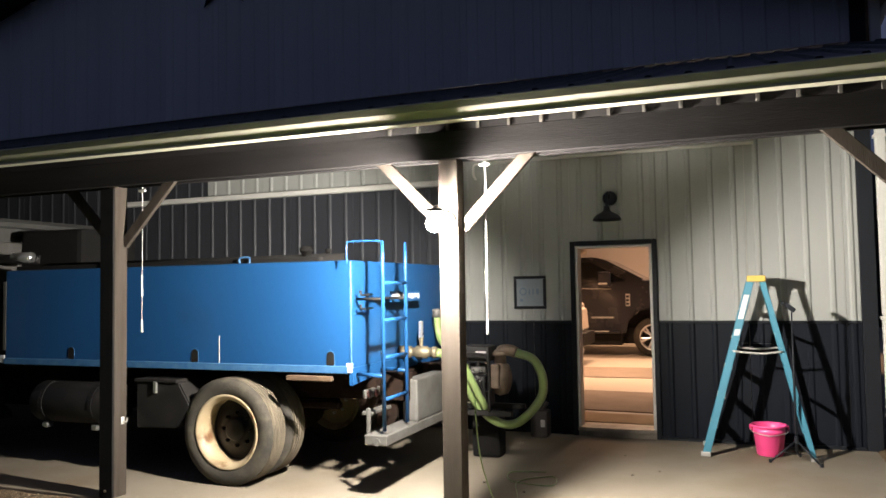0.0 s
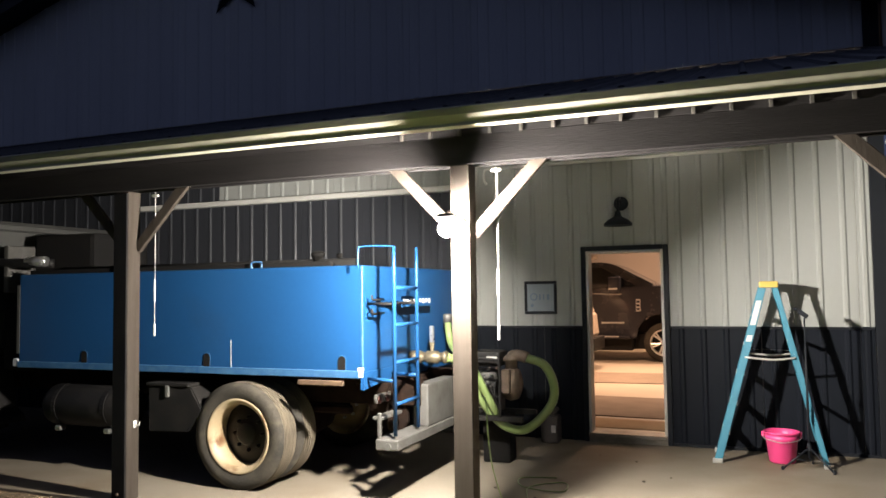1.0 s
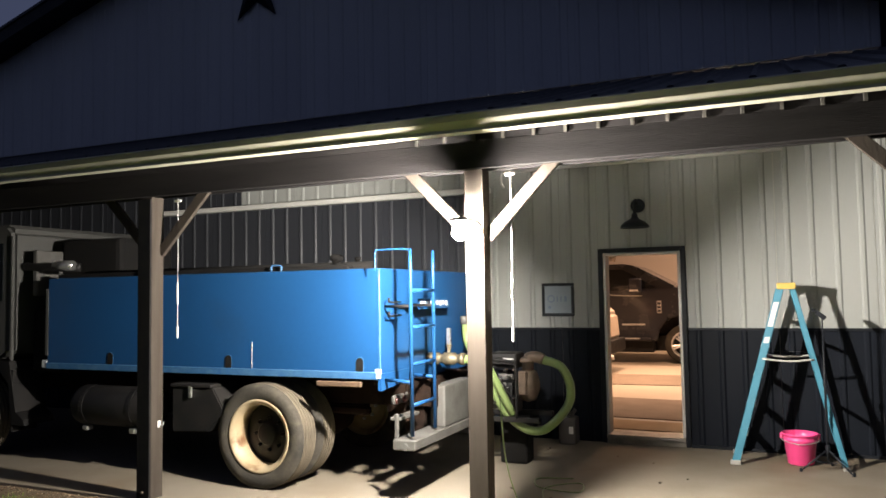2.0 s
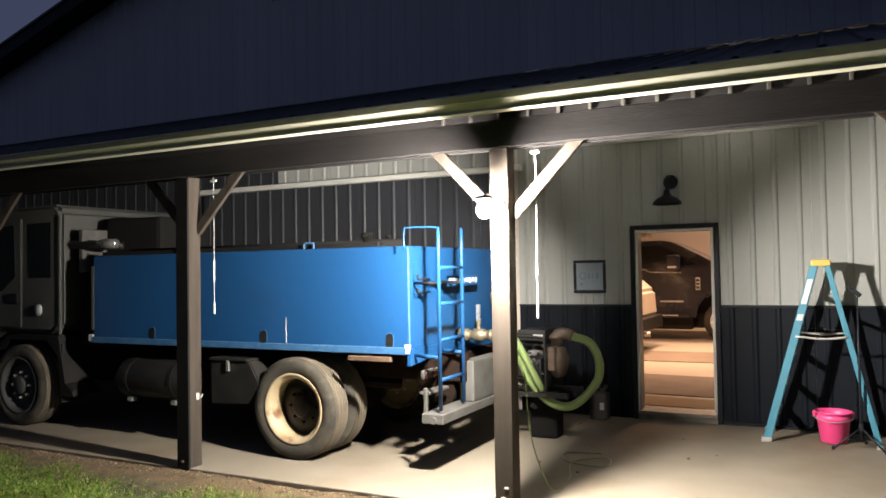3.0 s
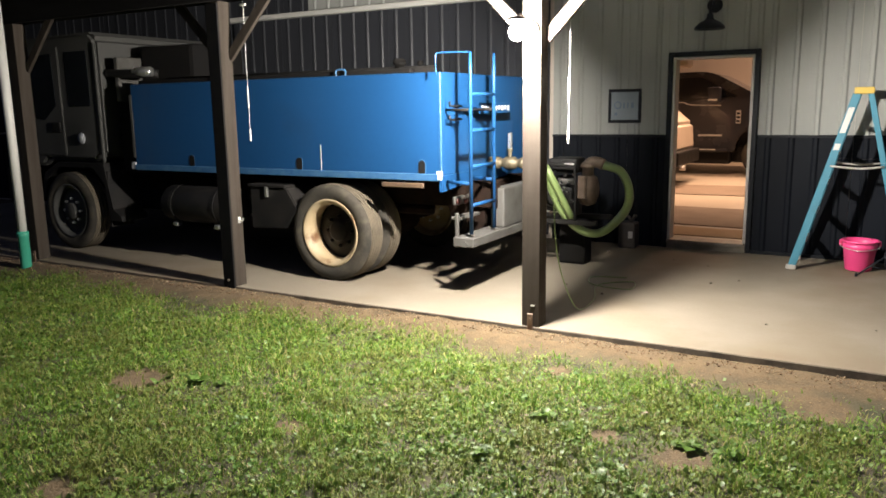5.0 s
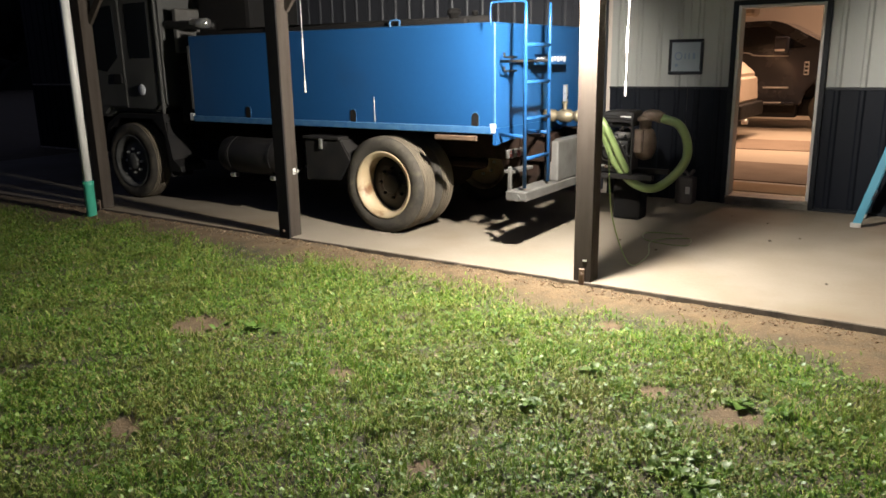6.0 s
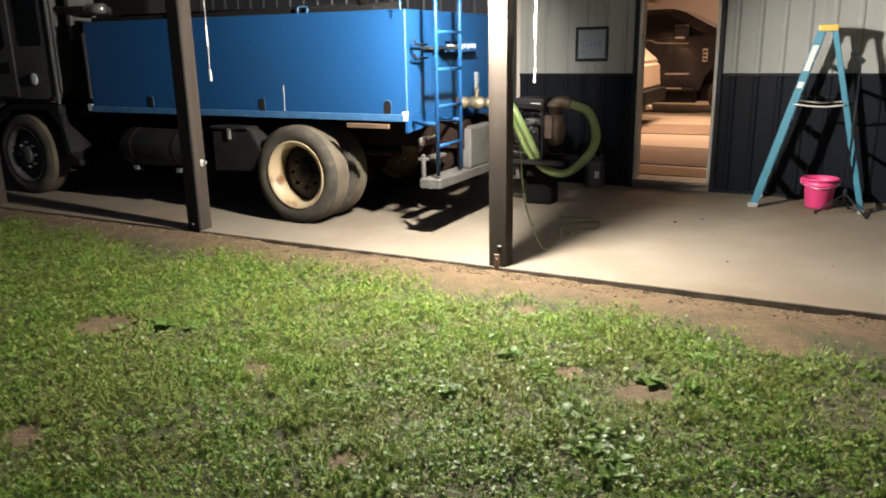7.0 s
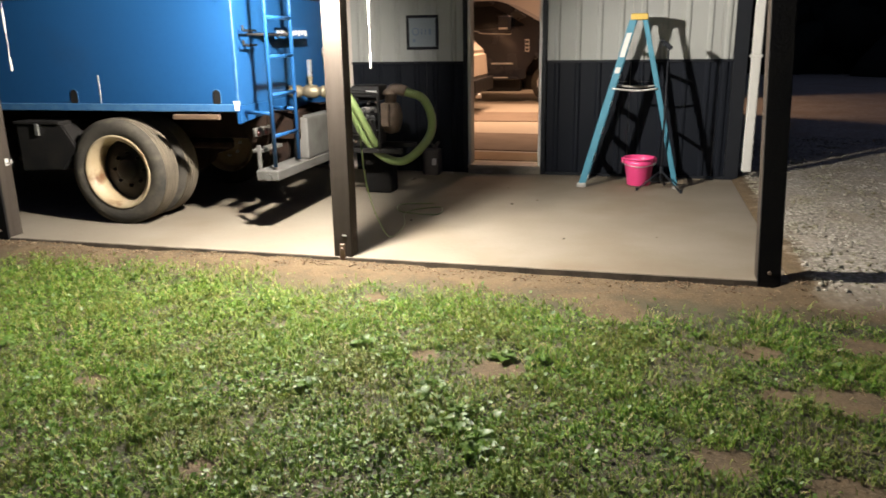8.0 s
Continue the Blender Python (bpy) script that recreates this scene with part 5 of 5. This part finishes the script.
lp(suv, "tail_lamp", box(-1.2, -1.105, 5.29, 5.45, 1.0, 1.3, 0.012), mat("dull_tail_lens", (0.3, 0.04, 0.03), 0.3), "dull red tail lamp", parent=sb)
lp(suv, "fuel_door", box(-1.5, -1.32, 5.294, 5.31, 1.0, 1.2, 0.006), M_BLACK, "dark square fuel door", parent=sb)
lp(suv, "exhaust_tip", tube([(-1.05, 5.6, 0.46), (-0.95, 5.6, 0.46)], 0.05, 10), M_CHROME, "bright exhaust tip")
for wy in (5.42, 6.98):
    for wx in (-2.1, -4.7):
        car_wheel(suv, wx, wy, 0.1 + 0.36, 0.36, 0.22, M_ALLOY)
hb = thing("hanging_heater", "tan box heater hung under the shop ceiling", "heater", (-0.75, 3.0, 2.25))
part("case", box(-0.3, 0.36, -0.2, 0.2, -0.1, 0.14, 0.03), M_TAN, hb)
for dx in (-0.2, 0.25):
    part("hanger_rod", box(dx - 0.008, dx + 0.008, -0.008, 0.008, 0.13, 2.2), M_STEELGREY, hb)

M_SHADEBAND = mat("taupe_shade_band", (0.2, 0.155, 0.115), 0.8, 0.0, (0.16, 0.125, 0.09), 3, 0.6, 40, 0.2)
M_CARD = mat("flattened_cardboard", (0.4, 0.29, 0.17), 0.85, 0.0, (0.33, 0.235, 0.14), 4, 0.6, 40, 0.2)
# thin taupe sheets laid in place of shadow bands on the floor
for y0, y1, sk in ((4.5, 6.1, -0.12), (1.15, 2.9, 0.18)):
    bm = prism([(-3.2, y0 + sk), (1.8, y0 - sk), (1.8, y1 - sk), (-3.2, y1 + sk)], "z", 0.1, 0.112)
    tagged(part("floor_mat", bm, M_SHADEBAND, None), "taupe sheet standing in for a shadow band on the shop floor", "floor mat", "shop mats")
tagged(part("cardboard_sheet", prism([(-0.2, 0.3), (1.0, 0.26), (1.05, 0.85), (-0.15, 0.92)], "z", 0.101, 0.11), M_CARD, None), "flattened cardboard sheet inside the doorway", "cardboard")

# ---- lawn, gravel and clods ----
def sheet_mesh(name, verts, tris, material):
    me = bpy.data.meshes.new(name)
    me.vertices.add(len(verts))
    me.vertices.foreach_set("co", verts.astype(np.float32).ravel())
    me.loops.add(tris.size)
    me.loops.foreach_set("vertex_index", tris.astype(np.int32).ravel())
    me.polygons.add(len(tris))
    me.polygons.foreach_set("loop_start", np.arange(0, tris.size, 3, dtype=np.int32))
    me.update(calc_edges=True)
    me.materials.append(material)
    return me


def leaf_material(name, stops, rough, tint=(0.125, 0.125, 0.026)):
    m = bpy.data.materials.new(name)
    m.use_nodes = True
    n, l = m.node_tree.nodes, m.node_tree.links
    b = n["Principled BSDF"]
    b.inputs["Roughness"].default_value = rough
    b.inputs["Specular IOR Level"].default_value = 0.2
    g = n.new("ShaderNodeNewGeometry")
    ramp = n.new("ShaderNodeValToRGB")
    while len(ramp.color_ramp.elements) < len(stops):
        ramp.color_ramp.elements.new(0.5)
    for e, (p, c) in zip(ramp.color_ramp.elements, stops):
        e.position, e.color = p, (*c, 1)
    l.new(g.outputs["Random Per Island"], ramp.inputs[0])
    tc = n.new("ShaderNodeTexCoord")
    nz = n.new("ShaderNodeTexNoise")
    nz.inputs["Scale"].default_value = 2.2
    nz.inputs["Detail"].default_value = 4
    l.new(tc.outputs["Object"], nz.inputs["Vector"])
    mr = n.new("ShaderNodeMapRange")
    mr.inputs[1].default_value, mr.inputs[2].default_value = 0.4, 0.68
    mr.inputs[4].default_value = 0.6
    l.new(nz.outputs[0], mr.inputs[0])
    mx = n.new("ShaderNodeMix")
    mx.data_type = "RGBA"
    mx.inputs[7].default_value = (*tint, 1)
    l.new(ramp.outputs[0], mx.inputs[6])
    l.new(mr.outputs[0], mx.inputs[0])
    l.new(mx.outputs[2], b.inputs["Base Color"])
    tr = n.new("ShaderNodeBsdfTranslucent")
    l.new(mx.outputs[2], tr.inputs[0])
    ms = n.new("ShaderNodeMixShader")
    ms.inputs[0].default_value = 0.25
    l.new(b.outputs[0], ms.inputs[1])
    l.new(tr.outputs[0], ms.inputs[2])
    l.new(ms.outputs[0], n["Material Output"].inputs[0])
    return m


rs = np.random.RandomState(7)


def wave(x, y, s, k):
    """Smooth blotches between about -1 and 1."""
    return (np.sin(x * s + 1.7 * k) * np.cos(y * s * 1.13 - 0.6 * k) + 0.6 * np.sin(x * s * 2.1 - y * s * 1.7 + k) + 0.4 * np.cos(x * s * 3.7 + y * s * 4.1 + 2 * k)) / 1.6


def lawn_cover(x, y):
    """How thickly grass stands, 0 to 1."""
    edge = -3.9 + 0.12 * wave(x, y * 0.3, 1.9, 1) - 0.11 * np.clip(x, 0, 2.4) + 0.36 * np.clip((x - 2.5) / 0.3, 0, 1)
    c = np.clip((edge - y) / 0.45, 0, 1) ** 1.5
    c *= np.clip(0.95 + 0.45 * wave(x, y, 2.3, 3), 0.4, 1)
    c *= np.clip(0.95 + 0.5 * wave(x, y, 7.0, 5), 0.35, 1)
    c *= np.clip(0.9 + 0.8 * wave(x, y, 23.0, 6), 0.35, 1)
    c *= np.clip(1.0 - 0.35 * np.clip((x - 1.6) / 1.2, 0, 1) * np.clip((-5.2 - y) / 0.8, 0, 1), 0, 1)
    c *= np.where(x > 2.1, np.clip(0.75 + 0.6 * wave(x, y, 3.1, 8), 0.3, 1), 1)
    for px, py, pr in PATCHES:
        d = np.hypot((x - px), (y - py) * 1.25) / pr + 0.25 * wave(x, y, 14.0, 2)
        c *= np.clip((d - 0.75) / 0.4, 0.02, 1)
    return c


def grow(count, x0, x1, y0, y1):
    x, y = rs.uniform(x0, x1, count), rs.uniform(y0, y1, count)
    keep = rs.uniform(0, 1, count) < lawn_cover(x, y)
    return x[keep], y[keep]


def ground_at(x, y):
    return np.array([ground_z(a, b) for a, b in zip(x, y)])


def blades(x, y, lo, hi, w):
    n = len(x)
    z = ground_at(x, y) - 0.006
    a = rs.uniform(0, 2 * np.pi, n)
    h = rs.uniform(lo, hi, n) * (0.85 + 0.35 * np.clip(wave(x, y, 4.0, 4), -1, 1) + 0.4 * np.clip(wave(x, y, 19.0, 9), -0.5, 1))
    lean = rs.uniform(0.4, 1.9, n)
    ww = w * rs.uniform(0.6, 1.3, n)
    ca, sa = np.cos(a), np.sin(a)
    base = np.stack([x, y, z], 1)
    side = np.stack([-sa, ca, np.zeros(n)], 1) * ww[:, None]
    d1 = np.stack([ca * np.sin(lean * 0.5), sa * np.sin(lean * 0.5), np.cos(lean * 0.5)], 1) * (h * 0.55)[:, None]
    d2 = np.stack([ca * np.sin(lean * 1.25), sa * np.sin(lean * 1.25), np.cos(lean * 1.25)], 1) * (h * 0.5)[:, None]
    v = np.stack([base - side, base + side, base + d1 + side * 0.85, base + d1 - side * 0.85, base + d1 + d2], 1).reshape(-1, 3)
    k = (np.arange(n) * 5)[:, None]
    t = np.concatenate([k + np.array([[0, 1, 2]]), k + np.array([[0, 2, 3]]), k + np.array([[3, 2, 4]])], 0)
    return v, t


M_GRASS = leaf_material("lawn_blades", [(0.0, (0.055, 0.115, 0.016)), (0.35, (0.125, 0.24, 0.028)), (0.74, (0.22, 0.34, 0.045)), (0.88, (0.3, 0.27, 0.1)), (1.0, (0.44, 0.38, 0.19))], 0.55, (0.17, 0.17, 0.045))
M_WEED = leaf_material("weed_leaves", [(0.0, (0.045, 0.1, 0.018)), (0.6, (0.09, 0.175, 0.03)), (1.0, (0.17, 0.25, 0.06))], 0.45, (0.12, 0.17, 0.04))
M_LITTER = leaf_material("dry_leaf_litter", [(0.0, (0.243, 0.219, 0.165)), (0.5, (0.158, 0.121, 0.0729)), (1.0, (0.255, 0.231, 0.17))], 0.7, (0.23, 0.189, 0.108))
xa, ya = grow(820000, -8.5, 5.5, -7.6, -3.75)
vb, tb = blades(xa, ya, 0.026, 0.074, 0.003)
tagged(new("grass", sheet_mesh("grass", vb, tb, M_GRASS)), "uneven mown lawn with thin and dry spots", "grass", kind="stuff")
xa, ya = grow(170000, -9.5, 6.5, -12.5, -7.55)
xs, ys = grow(40000, -30, 6.5, -16, -4.0)
vb, tb = blades(np.concatenate([xa, xs]), np.concatenate([ya, ys]), 0.03, 0.075, 0.005)
tagged(new("far_grass", sheet_mesh("far_grass", vb, tb, M_GRASS)), "dark lawn further off", "grass", kind="stuff")


def leaves(x, y, size, tilt, zoff, aspect=0.55):
    """Flat pointed leaves, bent along their midrib."""
    n = len(x)
    z = ground_at(x, y) + zoff
    a = rs.uniform(0, 2 * np.pi, n)
    ti = rs.uniform(-tilt, tilt, n) + tilt * 0.4
    d = np.stack([np.cos(a) * np.cos(ti), np.sin(a) * np.cos(ti), np.sin(ti)], 1)
    s = np.stack([-np.sin(a), np.cos(a), rs.uniform(-0.3, 0.3, n)], 1)
    L = size * rs.uniform(0.6, 1.4, n)[:, None]
    b = np.stack([x, y, z], 1)
    up = np.array([0, 0, 1.0]) * L * 0.12
    v = np.stack([b, b + d * L * 0.45 + s * L * aspect * 0.5 + up, b + d * L, b + d * L * 0.45 - s * L * aspect * 0.5 + up, b + d * L * 0.5], 1).reshape(-1, 3)
    k = (np.arange(n) * 5)[:, None]
    t = np.concatenate([k + np.array([[0, 1, 4]]), k + np.array([[1, 2, 4]]), k + np.array([[2, 3, 4]]), k + np.array([[3, 0, 4]])], 0)
    return v, t


xa, ya = grow(60000, -8.0, 5.0, -7.6, -3.9)
vb, tb = leaves(xa, ya, 0.022, 0.7, rs.uniform(0.012, 0.05, len(xa)), 0.95)
tagged(new("clover", sheet_mesh("clover", vb, tb, M_WEED)), "low clover between the blades", "clover", kind="stuff")
xa, ya = grow(1800, -7.0, 5.0, -7.6, -4.0)
vb, tb = leaves(xa, ya, 0.032, 0.5, rs.uniform(0.005, 0.04, len(xa)), 0.5)
tagged(new("leaf_litter", sheet_mesh("leaf_litter", vb, tb, M_LITTER)), "dry leaf litter scattered in the grass", "leaf litter", kind="stuff")

# broad-leaved weeds, each a rosette of bent leaves
random.seed(21)


def weed_leaf(r):
    """One bent broad leaf along x."""
    bm = bmesh.new()
    w, rows = r * 0.32, []
    for j in range(6):
        f = j / 5
        wid = w * math.sin(math.pi * min(0.97, 0.12 + f * 0.85)) ** 0.8
        c = Vector((r * f, 0.06 * r * math.sin(5 * f), r * (0.55 * f - 0.45 * f * f) + 0.008))
        s = Vector((0, wid, 0))
        rows.append([bm.verts.new(c - s + Vector((0, 0, 0.2 * wid))), bm.verts.new(c), bm.verts.new(c + s + Vector((0, 0, 0.2 * wid)))])
    for p, q in zip(rows, rows[1:]):
        bm.faces.new((p[0], p[1], q[1], q[0]))
        bm.faces.new((p[1], p[2], q[2], q[1]))
    return mesh_of("leaf", bm, M_WEED, True)


LEAF = weed_leaf(1.0)


def rosette(x, y, r, n):
    root = thing("weed", "broad-leaved weed growing in the lawn", "weed", (x, y, ground_z(x, y)), group="lawn weeds")
    for k in range(n):
        ob = new("leaf", LEAF)
        ob.parent = root
        s = r * random.uniform(0.7, 1.2)
        ob.matrix_basis = pose(0, 0, 0, random.uniform(-15, 15), random.uniform(-25, 5), 360 * k / n + random.uniform(-18, 18)) @ Matrix.Diagonal((s, s * random.uniform(0.8, 1.2), s, 1))
    return root


for wx, wy, wr in [(-1.66, -5.48, 0.09), (-1.5, -5.42, 0.08), (-1.8, -5.42, 0.07), (1.35, -5.02, 0.09), (1.55, -5.0, 0.08), (0.55, -5.0, 0.08), (0.45, -5.55, 0.09), (1.05, -5.7, 0.07), (1.2, -5.85, 0.08), (1.4, -6.0, 0.07)]:
    rosette(wx, wy, wr, random.randint(6, 9))
for cx, cy in ((1.07, -5.47), (1.25, -5.66), (1.33, -5.8), (1.5, -5.95)):
    for k in range(4):
        rosette(cx + random.uniform(-0.14, 0.14), cy + random.uniform(-0.1, 0.1), random.uniform(0.04, 0.075), random.randint(5, 8))
for k in range(46):
    wx, wy = random.uniform(-3.5, 4.0), random.uniform(-7.2, -4.5)
    rosette(wx, wy, random.uniform(0.03, 0.06), random.randint(5, 8))


def stones(count, xf, yf, lo, hi, material, name, label, kind_word):
    bmi = bmesh.new()
    bmesh.ops.create_icosphere(bmi, subdivisions=1, radius=1.0)
    base = np.array([v.co[:] for v in bmi.verts])
    tri = np.array([[v.index for v in f.verts] for f in bmi.faces])
    bmi.free()
    x, y = xf(count), yf(count)
    z = ground_at(x, y)
    s = rs.uniform(lo, hi, count) * rs.uniform(0.5, 1.0, count)
    v = base[None] * (s[:, None, None] * rs.uniform(0.55, 1.15, (count, len(base), 1))) * np.array([1.15, 0.9, 0.6])
    a = rs.uniform(0, 6.28, count)
    ca, sa = np.cos(a)[:, None], np.sin(a)[:, None]
    v = np.stack([v[..., 0] * ca - v[..., 1] * sa, v[..., 0] * sa + v[..., 1] * ca, v[..., 2]], -1) + np.stack([x, y, z + s * 0.15], 1)[:, None]
    t = (tri[None] + (np.arange(count) * len(base))[:, None, None]).reshape(-1, 3)
    return tagged(new(name, sheet_mesh(name, v.reshape(-1, 3), t, material)), label, kind_word, kind="stuff")


M_STONE = leaf_material("gravel_stones", [(0.0, (0.227, 0.204, 0.17)), (0.5, (0.409, 0.375, 0.318)), (1.0, (0.568, 0.534, 0.454))], 0.85)
M_CLOD = leaf_material("soil_clods", [(0.0, (0.106, 0.0692, 0.0426)), (0.6, (0.213, 0.144, 0.0906)), (1.0, (0.361, 0.288, 0.192))], 0.95, (0.159, 0.111, 0.0639))
stones(16000, lambda n: 3.13 + 4.2 * rs.uniform(0, 1, n) ** 1.2, lambda n: rs.uniform(-3.8, 3.5, n), 0.006, 0.024, M_STONE, "gravel", "pale crushed gravel beside the slab", "gravel")
stones(1600, lambda n: rs.uniform(-7.0, 4.5, n), lambda n: -3.72 - 0.65 * rs.uniform(0, 1, n) ** 1.3, 0.003, 0.011, M_CLOD, "soil_crumbs", "crumbly soil and pebbles along the slab", "soil")
stones(3200, lambda n: rs.uniform(-7.0, 3.1, n), lambda n: -3.705 - 0.16 * rs.uniform(0, 1, n) ** 1.6, 0.003, 0.014, M_CLOD, "edge_crumbs", "soil banked against the slab edge", "soil")


# ---- dark crowns added round the yard to cover the low sky ----
def woods():
    """Ragged crowns in a ring, far off."""
    bmi = bmesh.new()
    bmesh.ops.create_icosphere(bmi, subdivisions=1, radius=1.0)
    base = np.array([v.co[:] for v in bmi.verts])
    tri = np.array([[v.index for v in f.verts] for f in bmi.faces])
    bmi.free()
    n = 2800
    a = rs.uniform(0, 2 * np.pi, n)
    n2 = n // 3
    a[:n2] = rs.uniform(0.3, 1.15, n2)
    r = rs.uniform(58, 75, n)
    r[:n2] = rs.uniform(14.5, 26, n2)
    h = rs.uniform(0.5, 13.0, n) * (0.75 + 0.25 * np.sin(a * 9))
    h[:n2] *= 0.55
    s = rs.uniform(1.2, 3.0, n)
    s[:n2] *= 0.6
    c = np.stack([r * np.cos(a), 10 + r * np.sin(a), h - 0.5], 1)
    v = base[None] * (s[:, None, None] * rs.uniform(0.5, 1.3, (n, len(base), 1))) + c[:, None]
    t = (tri[None] + (np.arange(n) * len(base))[:, None, None]).reshape(-1, 3)
    return v.reshape(-1, 3), t


M_WOODS = mat("night_foliage", (0.01, 0.014, 0.007), 0.9, 0.0, (0.006, 0.009, 0.004), 0.6, 0.7, 3.0, 0.3)
vb, tb = woods()
tagged(new("woods", sheet_mesh("woods", vb, tb, M_WOODS)), "dark crowns added beyond the yard to hide the sky glow", "woods", kind="stuff")
